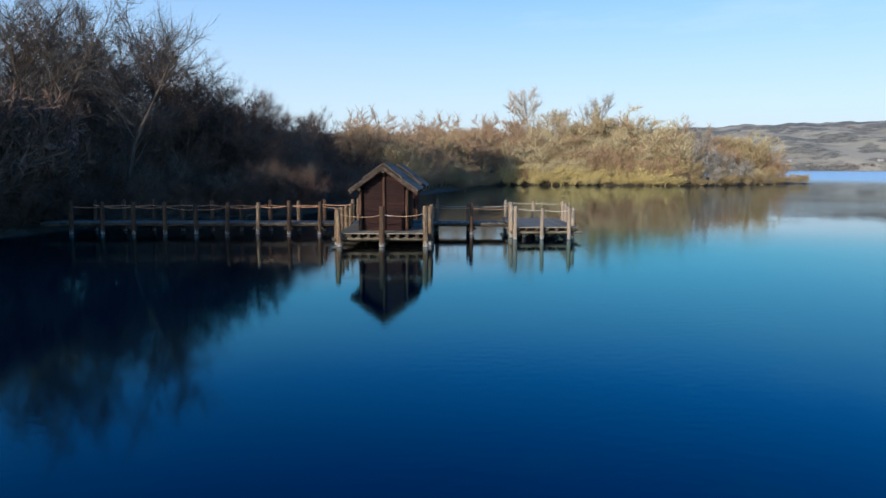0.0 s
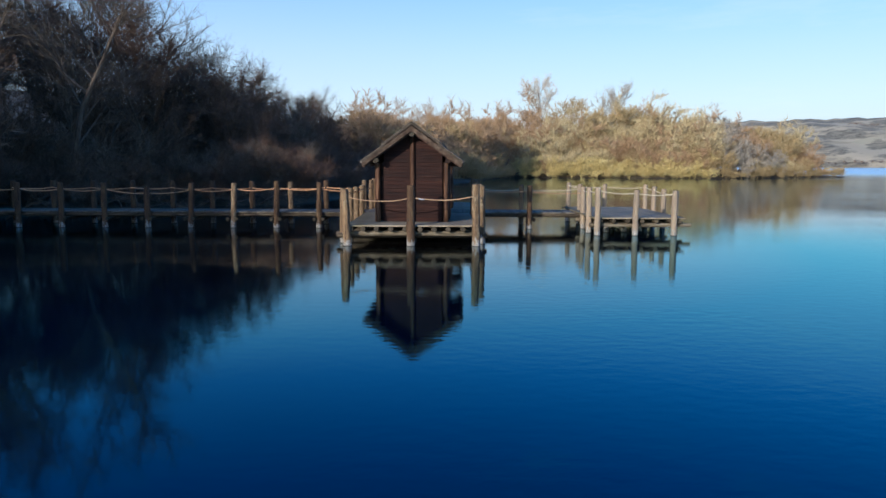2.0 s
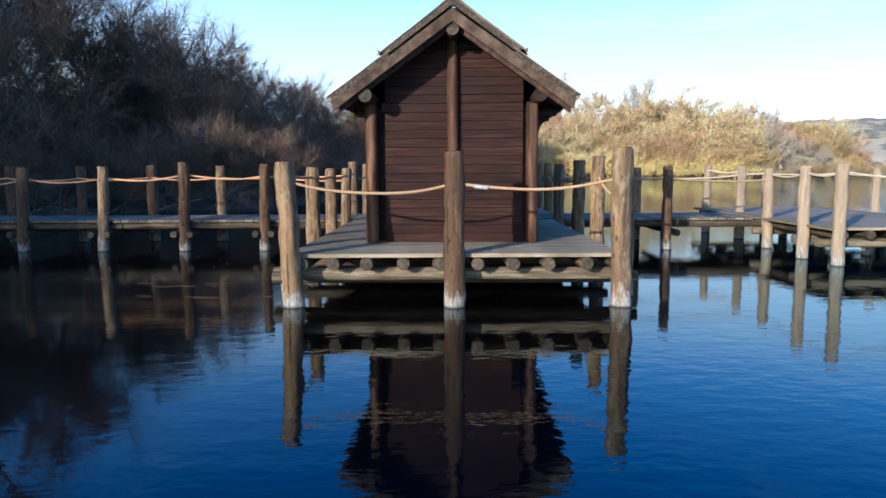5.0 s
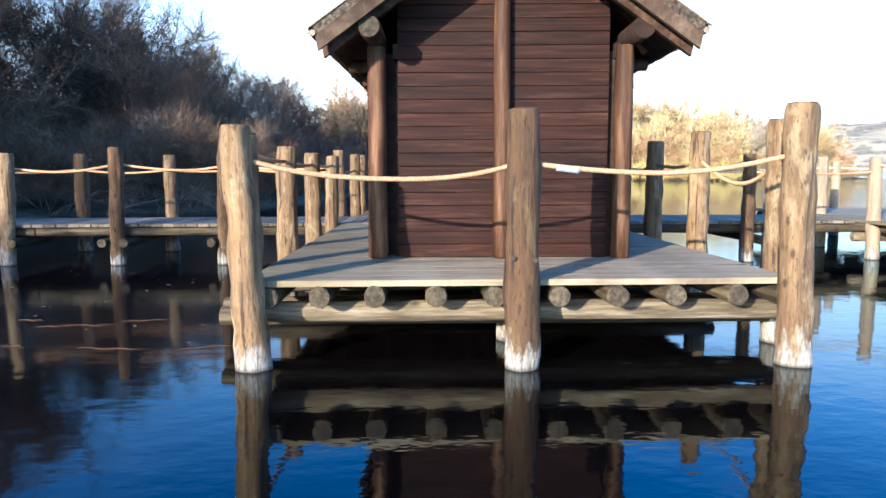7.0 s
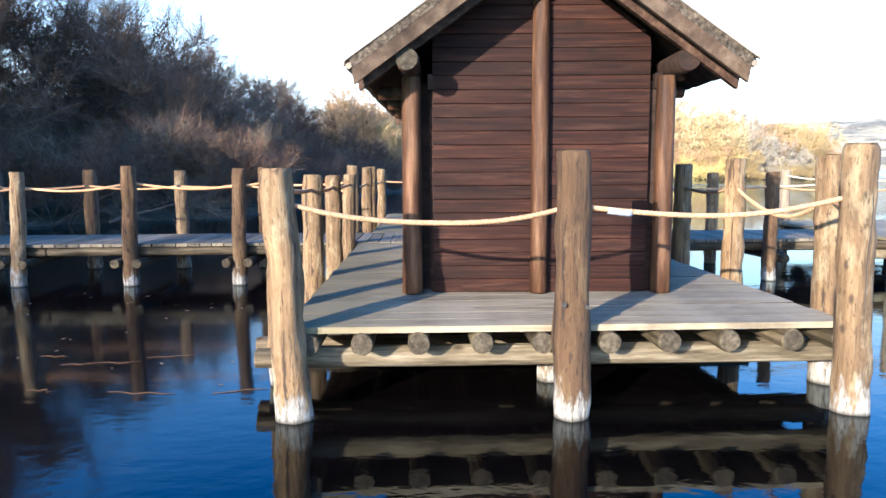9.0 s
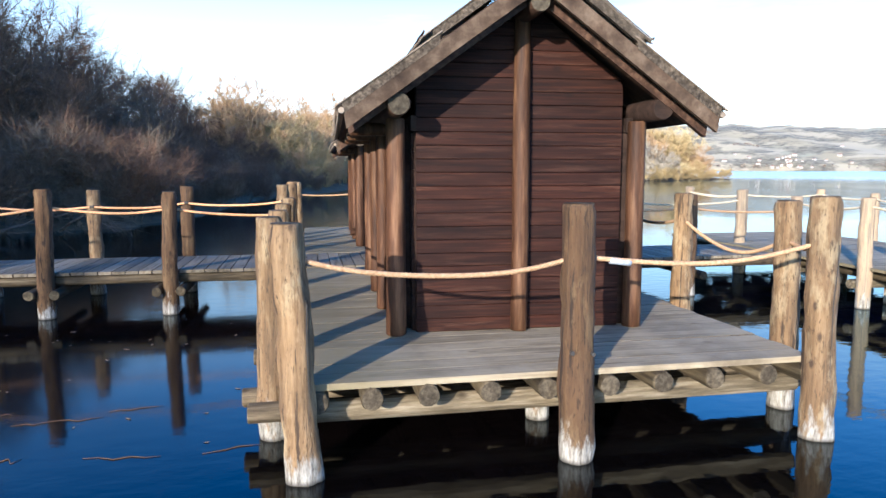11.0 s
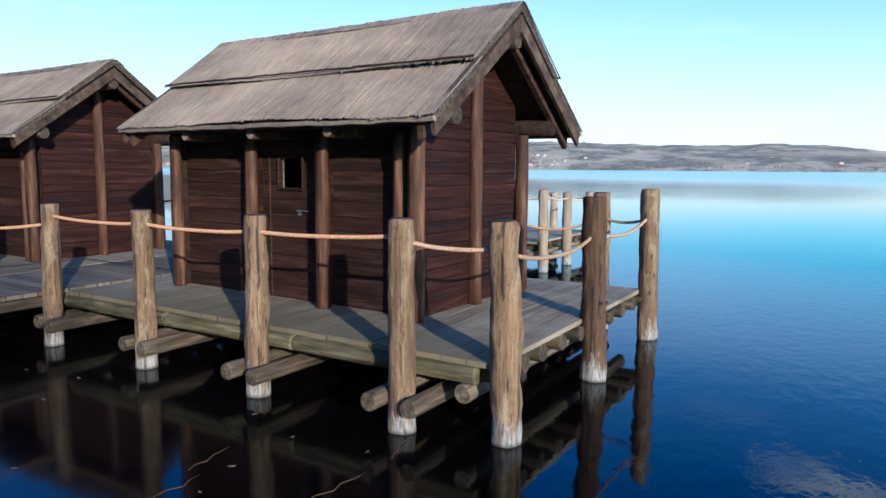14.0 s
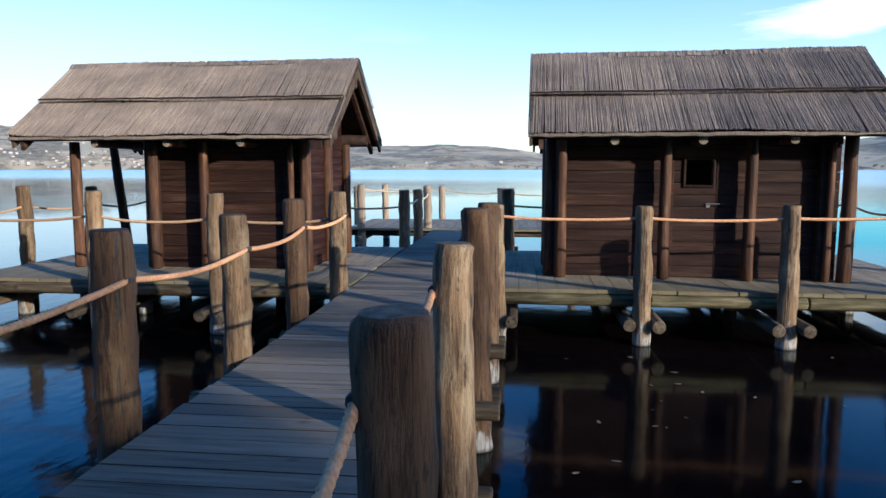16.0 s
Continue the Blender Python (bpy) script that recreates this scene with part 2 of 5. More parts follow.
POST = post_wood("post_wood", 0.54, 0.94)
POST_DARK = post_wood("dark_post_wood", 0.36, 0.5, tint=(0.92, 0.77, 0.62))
# jetty posts get a paler copy: strong sun is put into the colour
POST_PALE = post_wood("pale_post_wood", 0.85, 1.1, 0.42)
END_GRAIN = wood("end_grain", (0.025, 0.019, 0.012), (0.072, 0.056, 0.036), (0.14, 0.114, 0.077), (24, 24, 24), bump=0.3, knots=False)
MOSSY = wood("mossy_log", (0.04, 0.036, 0.016), (0.125, 0.105, 0.05), (0.27, 0.23, 0.125), (18, 1.8, 18), 0.8, 1.15, bump=0.9)
LINING = wood("unstained_board", (0.09, 0.07, 0.042), (0.19, 0.152, 0.092), (0.3, 0.245, 0.155), (12, 1.3, 20), knots=False)
LOG = wood("log_wood_along_y", (0.026, 0.019, 0.011), (0.09, 0.068, 0.039), (0.2, 0.158, 0.097), (18, 1.8, 18), 0.65, 1.15)
LOG_X = wood("log_wood_along_x", (0.045, 0.034, 0.02), (0.195, 0.153, 0.095), (0.4, 0.335, 0.235), (1.8, 18, 18), 0.75, 1.15, bump=0.9)
# darker copy of LOG_X; shade beneath the decks is put into its colour
LOG_SHADED = wood("shaded_log_along_x", (0.028, 0.02, 0.012), (0.105, 0.079, 0.048), (0.225, 0.176, 0.112), (1.8, 18, 18), 0.75, 1.15, bump=0.9)
END_PALE = wood("pale_end_grain", (0.12, 0.098, 0.068), (0.28, 0.236, 0.17), (0.42, 0.365, 0.275), (24, 24, 24), bump=0.3, knots=False)
PLANK_X = wood("deck_wood_along_x", (0.14, 0.104, 0.062), (0.3, 0.238, 0.152), (0.45, 0.37, 0.248), (1.1, 26, 26), 0.85, 1.1, grey=(0.35, 0.284, 0.188), stain=(0.14, 0.106, 0.065), moss=(0.19, 0.155, 0.085))
PLANK_Y = wood("deck_wood_along_y", (0.076, 0.058, 0.037), (0.172, 0.138, 0.092), (0.28, 0.234, 0.164), (24, 1.1, 24), 0.65, 1.25, grey=(0.195, 0.162, 0.116))
BOARD_X = wood("stained_board_along_x", (0.008, 0.0025, 0.0013), (0.0245, 0.0068, 0.0033), (0.053, 0.0163, 0.008), (1.4, 30, 60), 0.62, 1.3, 0.7, wear=(0.09, 0.039, 0.023))
BOARD_Y = wood("stained_board_along_y", (0.0135, 0.0055, 0.0034), (0.032, 0.0138, 0.0082), (0.062, 0.029, 0.0175), (30, 1.4, 60), 0.7, 1.25, 0.7, wear=(0.105, 0.056, 0.036))
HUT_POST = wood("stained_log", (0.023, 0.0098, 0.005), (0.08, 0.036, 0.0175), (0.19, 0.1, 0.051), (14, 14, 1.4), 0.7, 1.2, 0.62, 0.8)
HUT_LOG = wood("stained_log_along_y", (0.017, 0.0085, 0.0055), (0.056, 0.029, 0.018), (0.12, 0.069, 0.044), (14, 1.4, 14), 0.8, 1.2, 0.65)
BARGE = wood("bargeboard_wood", (0.03, 0.0175, 0.0105), (0.082, 0.052, 0.032), (0.17, 0.12, 0.08), (5, 22, 5), 0.8, 1.15)
PLANK_EDGE = wood("shaded_plank_edge", (0.02, 0.016, 0.011), (0.05, 0.04, 0.029), (0.09, 0.073, 0.054), (8, 8, 8), knots=False)
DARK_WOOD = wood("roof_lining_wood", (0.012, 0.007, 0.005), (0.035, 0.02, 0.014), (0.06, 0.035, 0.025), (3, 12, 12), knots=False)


def thatch():
    n = Nodes("reed_thatch")
    g = n.noise(n.coords((5, 75, 5)), 1.0, 6, 0.72)
    geo = n.add("ShaderNodeNewGeometry")
    col = n.ramp(g, [(0.3, (0.185, 0.141, 0.102)), (0.52, (0.3, 0.238, 0.176)), (0.68, (0.4, 0.326, 0.244)), (0.8, (0.56, 0.47, 0.35))])
    strip = n.ramp(geo.outputs["Random Per Island"], [(0.0, (0.9, 0.9, 0.89)), (0.5, (0.97, 0.97, 0.97)), (0.94, (1.03, 1.02, 1.0)), (1.0, (1.3, 1.27, 1.2))])
    col = n.mix(1.0, col, strip, "MULTIPLY")
    big = n.noise(n.coords((1.1, 0.9, 1.1)), 1.0, 5)
    col = n.mix(0.8, col, n.ramp(big, [(0.32, (0.42, 0.4, 0.4)), (0.66, (1.12, 1.07, 0.99))]), "MULTIPLY")
    n.bump(g, 0.6, 0.01)
    return n.done(col, 0.9)


THATCH = thatch()
THATCH_END = wood("reed_ends", (0.02, 0.015, 0.01), (0.075, 0.057, 0.04), (0.17, 0.135, 0.1), (30, 45, 30), 0.8, 1.15, 0.9, 1.0, knots=False)


def rope_mat(name, dark, mid, light):
    n = Nodes(name)
    g = n.noise(n.coords((45, 45, 45)), 1.0, 4)
    col = n.ramp(g, [(0.3, dark), (0.55, mid), (0.75, light)])
    n.bump(g, 0.5, 0.004)
    return n.done(n.value(col, 0.75, 1.12), 0.85)


ROPE = rope_mat("hemp_rope", (0.4, 0.22, 0.105), (0.57, 0.35, 0.185), (0.7, 0.48, 0.29))
ROPE_ORANGE = rope_mat("orange_hemp_rope", (0.58, 0.25, 0.1), (0.78, 0.4, 0.185), (0.88, 0.53, 0.29))
ROPE_PALE = rope_mat("bleached_rope", (0.46, 0.36, 0.22), (0.66, 0.55, 0.37), (0.8, 0.7, 0.52))
ROPE_LABELS = {"hemp_rope": "tan twisted hemp rope slung between two posts", "orange_hemp_rope": "orange twisted hemp rope slung between two posts",
               "bleached_rope": "pale sun-bleached rope slung between two posts"}


def water_mat():
    n = Nodes("lake_water")
    vec = n.coords((1, 1, 1), shift=False)
    fine = n.noise(n.coords((1.0, 1.6, 1.0), shift=False), 3.4, 3, 0.5)
    wide = n.noise(vec, 0.22, 3, 0.5)
    calm = n.ramp(n.noise(vec, 0.035, 3), [(0.4, (0.12, 0.12, 0.12)), (0.65, (1, 1, 1))])
    b1 = n.add("ShaderNodeBump", Distance=0.006)
    n.link(calm, b1.inputs["Strength"])
    n.link(fine, b1.inputs["Height"])
    b2 = n.add("ShaderNodeBump", Strength=0.2, Distance=0.015)
    n.link(wide, b2.inputs["Height"])
    n.link(b1.outputs[0], b2.inputs["Normal"])
    n.link(b2.outputs[0], n.bsdf.inputs["Normal"])
    # reflections are painted blue south of the platforms, less by huts and far off
    off_huts, huts_way = n.add("ShaderNodeMapRange"), n.add("ShaderNodeVectorMath")
    huts_way.operation = "DISTANCE"
    huts_way.inputs[1].default_value = (-4, 32, 0)
    off_huts.inputs["From Min"].default_value, off_huts.inputs["From Max"].default_value = 5.0, 14.0
    n.link(vec, huts_way.inputs[0])
    n.link(huts_way.outputs["Value"], off_huts.inputs["Value"])
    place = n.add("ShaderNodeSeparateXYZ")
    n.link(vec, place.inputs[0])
    deep = off_huts.outputs[0]
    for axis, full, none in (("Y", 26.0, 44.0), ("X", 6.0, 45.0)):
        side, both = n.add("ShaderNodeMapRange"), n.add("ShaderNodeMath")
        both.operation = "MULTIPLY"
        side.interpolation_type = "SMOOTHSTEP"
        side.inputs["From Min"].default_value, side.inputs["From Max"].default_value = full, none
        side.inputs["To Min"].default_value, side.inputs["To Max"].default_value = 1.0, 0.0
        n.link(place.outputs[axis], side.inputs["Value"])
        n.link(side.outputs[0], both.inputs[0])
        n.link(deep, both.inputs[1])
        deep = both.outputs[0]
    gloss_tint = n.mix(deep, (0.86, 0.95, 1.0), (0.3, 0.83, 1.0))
    murk = n.ramp(n.noise(vec, 0.6, 5), [(0.35, (0.0003, 0.0016, 0.0095)), (0.7, (0.0006, 0.0026, 0.015))])
    # shallow brown bed shows between the huts and the bank
    off, length = n.add("ShaderNodeVectorMath"), n.add("ShaderNodeVectorMath")
    off.operation, length.operation = "SUBTRACT", "LENGTH"
    off.inputs[1].default_value = (-9, 40, 0)
    n.link(vec, off.inputs[0])
    n.link(off.outputs[0], length.inputs[0])
    add = n.add("ShaderNodeMath")
    add.operation = "MULTIPLY_ADD"
    add.inputs[1].default_value = 7.0
    n.link(n.noise(vec, 0.35, 6), add.inputs[0])
    n.link(length.outputs["Value"], add.inputs[2])
    near = n.add("ShaderNodeMapRange")
    near.inputs["From Min"].default_value, near.inputs["From Max"].default_value = 12.0, 19.0
    n.link(add.outputs[0], near.inputs["Value"])
    weed = n.ramp(n.noise(vec, 2.6, 7, 0.7), [(0.35, (0.0022, 0.0013, 0.0014)), (0.6, (0.0052, 0.003, 0.003)), (0.8, (0.013, 0.0078, 0.0066))])
    murk = n.mix(off_huts.outputs[0], (0.0008, 0.001, 0.0012), murk)
    murk = n.mix(near.outputs[0], weed, murk)
    ior = n.add("ShaderNodeMapRange")
    ior.inputs["To Min"].default_value, ior.inputs["To Max"].default_value = 1.23, 1.42
    n.link(near.outputs[0], ior.inputs["Value"])
    rough = n.add("ShaderNodeMapRange")
    far = n.add("ShaderNodeVectorMath")
    far.operation = "DISTANCE"
    far.inputs[1].default_value = (-20, 110, 0)   # the sheltered bay stays calm
    n.link(vec, far.inputs[0])
    rough.inputs["From Min"].default_value, rough.inputs["From Max"].default_value = 75, 210
    rough.inputs["To Min"].default_value, rough.inputs["To Max"].default_value = 0.015, 0.23
    n.link(far.outputs["Value"], rough.inputs["Value"])
    soft = n.add("ShaderNodeMapRange")   # weed and scum dull the shallow
    soft.inputs["To Min"].default_value, soft.inputs["To Max"].default_value = 0.07, 0.0
    n.link(near.outputs[0], soft.inputs["Value"])
    total = n.add("ShaderNodeMath")
    n.link(rough.outputs[0], total.inputs[0])
    n.link(soft.outputs[0], total.inputs[1])
    # the mirror film lies over the dark body of the water
    fresnel, gloss, film = n.add("ShaderNodeFresnel"), n.add("ShaderNodeBsdfGlossy"), n.add("ShaderNodeMixShader")
    n.bsdf.inputs["Specular IOR Level"].default_value = 0.0
    surface = n.t.nodes["Material Output"].inputs["Surface"]
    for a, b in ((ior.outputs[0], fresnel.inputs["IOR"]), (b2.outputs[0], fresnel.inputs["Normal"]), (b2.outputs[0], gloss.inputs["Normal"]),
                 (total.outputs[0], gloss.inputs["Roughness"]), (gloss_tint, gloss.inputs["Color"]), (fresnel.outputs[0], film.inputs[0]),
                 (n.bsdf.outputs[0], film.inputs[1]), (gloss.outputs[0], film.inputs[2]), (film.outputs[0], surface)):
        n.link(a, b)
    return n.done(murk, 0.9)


WATER = water_mat()


def twig_mat(name, dark, light):
    n = Nodes(name)
    geo = n.add("ShaderNodeNewGeometry")
    col = n.ramp(geo.outputs["Random Per Island"], [(0.0, dark), (1.0, light)])
    return n.done(n.value(col, 0.65, 1.25), 0.85)


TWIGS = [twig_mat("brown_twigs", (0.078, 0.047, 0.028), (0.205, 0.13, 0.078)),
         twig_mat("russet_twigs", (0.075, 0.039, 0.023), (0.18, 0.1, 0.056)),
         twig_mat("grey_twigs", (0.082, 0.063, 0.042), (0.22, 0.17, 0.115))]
# far copies are lighter than the bank's: sunlight is put into their colour
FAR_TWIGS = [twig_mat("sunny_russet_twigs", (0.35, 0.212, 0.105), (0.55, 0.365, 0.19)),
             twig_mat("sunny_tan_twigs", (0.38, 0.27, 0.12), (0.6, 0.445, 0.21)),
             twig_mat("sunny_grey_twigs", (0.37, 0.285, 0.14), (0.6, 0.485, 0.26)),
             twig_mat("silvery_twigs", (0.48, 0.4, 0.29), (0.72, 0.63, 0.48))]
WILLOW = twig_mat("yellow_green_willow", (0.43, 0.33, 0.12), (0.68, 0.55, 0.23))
HILL_TWIGS = twig_mat("hillside_twigs", (0.17, 0.125, 0.09), (0.42, 0.325, 0.24))
BARK = wood("bark", (0.055, 0.042, 0.03), (0.13, 0.1, 0.073), (0.23, 0.19, 0.14), (9, 9, 1.6), 0.7, 1.3, knots=False)


def ground_mat():
    n = Nodes("far_land_and_leaf_litter")
    vec = n.coords((1, 1, 1), shift=False)
    near = n.ramp(n.noise(vec, 0.9, 8), [(0.3, (0.035, 0.026, 0.016)), (0.55, (0.11, 0.08, 0.045)), (0.75, (0.19, 0.145, 0.08))])
    # far fields and woods are pale: distance haze is put into their colour
    v = n.add("ShaderNodeTexVoronoi", Scale=0.012)
    n.link(vec, v.inputs["Vector"])
    fields = n.ramp(v.outputs["Color"], [(0.25, (0.42, 0.34, 0.2)), (0.5, (0.54, 0.44, 0.275)), (0.7, (0.52, 0.43, 0.27)), (0.9, (0.4, 0.355, 0.215))])
    woods = n.ramp(n.noise(vec, 0.06, 10, 0.8), [(0.36, (0.1, 0.086, 0.054)), (0.62, (0.36, 0.305, 0.195))])
    far = n.mix(n.ramp(n.noise(vec, 0.011, 7, 0.65), [(0.46, (0, 0, 0)), (0.53, (1, 1, 1))]), fields, woods)
    sep, c = n.add("ShaderNodeSeparateXYZ"), n.add("ShaderNodeTexCoord")
    length = n.add("ShaderNodeVectorMath")
    length.operation = "LENGTH"
    n.link(c.outputs["Object"], length.inputs[0])
    r = n.add("ShaderNodeMapRange")
    r.inputs["From Min"].default_value, r.inputs["From Max"].default_value = 500, 900
    n.link(length.outputs["Value"], r.inputs["Value"])
    return n.done(n.mix(r.outputs[0], near, far), 0.95)


GROUND = ground_mat()


def plain(name, a, b, scale, rough=0.8, metal=0.0):
    n = Nodes(name)
    return n.done(n.value(n.ramp(n.noise(n.coords((scale,) * 3), 1.0, 5), [(0.3, a), (0.7, b)]), 0.85, 1.1), rough, metal)


PLASTER = plain("pale_plaster", (0.36, 0.325, 0.28), (0.48, 0.445, 0.39), 0.4)
TILE = plain("clay_roof_tiles", (0.22, 0.1, 0.07), (0.34, 0.18, 0.12), 0.6)
METAL = plain("galvanised_metal", (0.16, 0.155, 0.15), (0.26, 0.25, 0.24), 30, 0.55, 0.7)
LEAF = plain("dead_reed", (0.06, 0.027, 0.011), (0.13, 0.065, 0.027), 20)
FALLEN_LEAF = plain("dead_leaf", (0.1, 0.055, 0.026), (0.27, 0.18, 0.1), 9)
WRAP = plain("grey_tape", (0.3, 0.32, 0.35), (0.5, 0.52, 0.55), 30, 0.5)
LASH = plain("dark_cord", (0.03, 0.026, 0.022), (0.07, 0.06, 0.05), 60)

# ---- mesh helpers ----
rng = random.Random(7)


def mesh_of(name, verts, faces, material, smooth=False):
    me = bpy.data.meshes.new(name)
    me.from_pydata([tuple(v) for v in verts], [], faces)
    me.materials.append(material)
    if smooth:
        me.polygons.foreach_set("use_smooth", [True] * len(me.polygons))
    me.update()
    return me


def piece(name, me, parent=None, m=None, label=""):
    ob = new(name, me)
    if parent is not None:
        ob.parent = parent
    if m is not None:
        ob.matrix_local = m
    return tagged(ob, label) if label else ob


def part(name, geo, material, parent=None, label="", smooth=False, m=None):
    return piece(name, mesh_of(name, *geo, material, smooth), parent, m, label)


def thing(name, at, label, category, group="", turn=0.0):
    ob = new(name)
    ob.empty_display_size = 0.2
    ob.matrix_world = pose(*at, 0, 0, turn)
    return tagged(ob, label, category, group)


def join(*geos):
    verts, faces = [], []
    for v, f in geos:
        k = len(verts)
        verts += list(v)
        faces += [tuple(i + k for i in q) for q in f]
    return verts, faces


def box(x0, x1, y0, y1, z0, z1, c=0.006):
    """A box with chamfered long edges: two rings of eight points along its longest axis."""
    size = (x1 - x0, y1 - y0, z1 - z0)
    ax = size.index(max(size))
    lo, hi = (x0, y0, z0), (x1, y1, z1)
    a, b = [k for k in range(3) if k != ax]
    c = min(c, 0.3 * size[a], 0.3 * size[b])
    ring = [(lo[a] + c, lo[b]), (hi[a] - c, lo[b]), (hi[a], lo[b] + c), (hi[a], hi[b] - c),
            (hi[a] - c, hi[b]), (lo[a] + c, hi[b]), (lo[a], hi[b] - c), (lo[a], lo[b] + c)]
    verts = []
    for w in (lo[ax], hi[ax]):
        for p, q in ring:
            v = [0, 0, 0]
            v[ax], v[a], v[b] = w, p, q
            verts.append(tuple(v))
    faces = [tuple(range(8))[::-1], tuple(range(8, 16))] + [(k, (k + 1) % 8, 8 + (k + 1) % 8, 8 + k) for k in range(8)]
    if ax == 1:
        faces = [f[::-1] for f in faces]
    return verts, faces


def tube(points, radii, sides, cap=True, wobble=0.0, seed=0.0):
    """A round bar along a line of points."""
    pts = [Vector(p) for p in points]
    verts, faces = [], []
    ref = Vector((0.31, 0.17, 0.93)) if abs((pts[-1] - pts[0]).normalized().z) < 0.8 else Vector((1, 0.1, 0))
    for k, p in enumerate(pts):
        d = (pts[min(k + 1, len(pts) - 1)] - pts[max(k - 1, 0)]).normalized()
        u = d.cross(ref).normalized()
        w = d.cross(u)
        for s in range(sides):
            a = 2 * math.pi * s / sides
            r = radii[k]
            if wobble:
                r *= 1 + wobble * noise.noise((math.cos(a) * 1.3 + seed, math.sin(a) * 1.3, k * 0.55 + seed * 3))
            verts.append(tuple(p + r * (math.cos(a) * u + math.sin(a) * w)))
    for k in range(len(pts) - 1):
        for s in range(sides):
            t = (s + 1) % sides
            faces.append((k * sides + s, k * sides + t, (k + 1) * sides + t, (k + 1) * sides + s))
    if cap:
        faces.append(tuple(range(sides))[::-1])
        faces.append(tuple(range(len(verts) - sides, len(verts))))
    return verts, faces


def log_between(a, b, r, sides=12, rings=5, seed=0.0, taper=0.95):
    a, b = Vector(a), Vector(b)
    pts = [a.lerp(b, k / rings) + Vector((noise.noise((seed, k, 1.0)), noise.noise((seed, k, 5.0)), noise.noise((seed, k, 9.0)))) * 0.07 * r * (0 < k < rings) for k in range(rings + 1)]
    rad = [r * (1 + (taper - 1) * k / rings) for k in range(rings + 1)]
    # softened ends
    d = (b - a).normalized() * 0.012
    pts = [a] + [a + d] + pts[1:-1] + [b - d] + [b]
    rad = [rad[0] * 0.9] + [rad[0]] + rad[1:-1] + [rad[-1]] + [rad[-1] * 0.9]
    return tube(pts, rad, sides, True, 0.13, seed)


def disc(at, r, seed, sides=14):
    """A slightly uneven round end face that looks to -y."""
    x, y, z = at
    rim = [(x + r * math.cos(a) * (1 + 0.06 * noise.noise((a, seed, 2))), y + 0.004, z + r * math.sin(a) * (1 + 0.06 * noise.noise((a, seed, 6)))) for a in [2 * math.pi * k / sides for k in range(sides)]]
    return [(x, y, z)] + rim, [(0, 1 + k, 1 + (k + 1) % sides) for k in range(sides)]


# ---- ground, lake and far shore ----
SHORE = [(-60, -60), (-34, -22), (-29, -6), (-26, 8), (-25, 20), (-22.5, 30), (-20.5, 38), (-18, 44), (-13.5, 49), (-10, 51), (-8.5, 58), (-7.5, 70),
         (-6, 81), (-1.5, 92), (4, 115), (13, 146), (30, 144.5), (50, 141), (57, 143.5), (74, 155), (89, 163), (84, 172), (64, 190),
         (45, 240), (20, 330), (-60, 420), (-420, 430), (-420, -60)]
RIDGE = [(0, .05), (15, .055), (25, .0604), (33, .0614), (37, .058), (47, .049), (53, .0557), (57, .0547), (60, .045), (66, .04), (75, .035), (80, .034), (84.5, .0357),
         (88, .032), (91.5, .0235), (93.8, .0225), (95.0, .0285), (95.8, .033), (96.6, .0285), (98, .0215), (101.2, .0285), (104, .0215), (106, .0235), (112, .035), (117, .043), (125, .04), (180, .04), (270, .05), (360, .05)]


def land_distance(x, y):
    """Metres inland of the near shore (negative over the lake)."""
    px, py = np.array(SHORE, float).T
    qx, qy = np.roll(px, -1), np.roll(py, -1)
    ex, ey = qx - px, qy - py
    X, Y = np.asarray(x, float)[..., None], np.asarray(y, float)[..., None]
    t = np.clip(((X - px) * ex + (Y - py) * ey) / (ex * ex + ey * ey), 0, 1)
    d = np.sqrt(((X - px - t * ex) ** 2 + (Y - py - t * ey) ** 2).min(-1))
    cross = ((py > Y) != (qy > Y)) & (X < ex * (Y - py) / np.where(ey == 0, 1e-9, ey) + px)
    return np.where(cross.sum(-1) % 2 == 1, d, -d)


def ground_height(x, y):
    d = land_distance(x, y)
    near = np.where(d > 0, 0.12 + 0.10 * np.minimum(d, 8) + 0.11 * np.clip(d - 8, 0, 60) + 0.13 * np.clip(d - 14, 0, 45) * (np.asarray(x) < -12), np.maximum(0.25 * d, -2.0) - 0.05)
    # hill added outside the view to throw shade on the bank
    near = near + 23 * np.exp(-(((x + 64) / 17) ** 2 + ((y - 2) / 25) ** 2)) * (d > 0)
    r = np.hypot(x, y - 30)
    beta = np.degrees(np.arctan2(x, y - 30)) % 360
    ridge = np.interp(beta, *np.array(RIDGE).T) * (1 + 0.016 * np.sin(beta * 1.9) + 0.012 * np.sin(beta * 4.7 + 1) + 0.008 * np.sin(beta * 11.3))
    up = np.clip((r - 1380) / 640, 0, 1)
    bumps = 1 + 0.18 * np.sin(r / 61 + beta / 2.3) * np.sin(beta / 1.7 + r / 143) * (1 - up)
    far = ridge * 2020 * np.where(up < 1, up ** 0.8, 1.0) * bumps
    return np.where(r > 1380, np.maximum(far, 0.4), near)


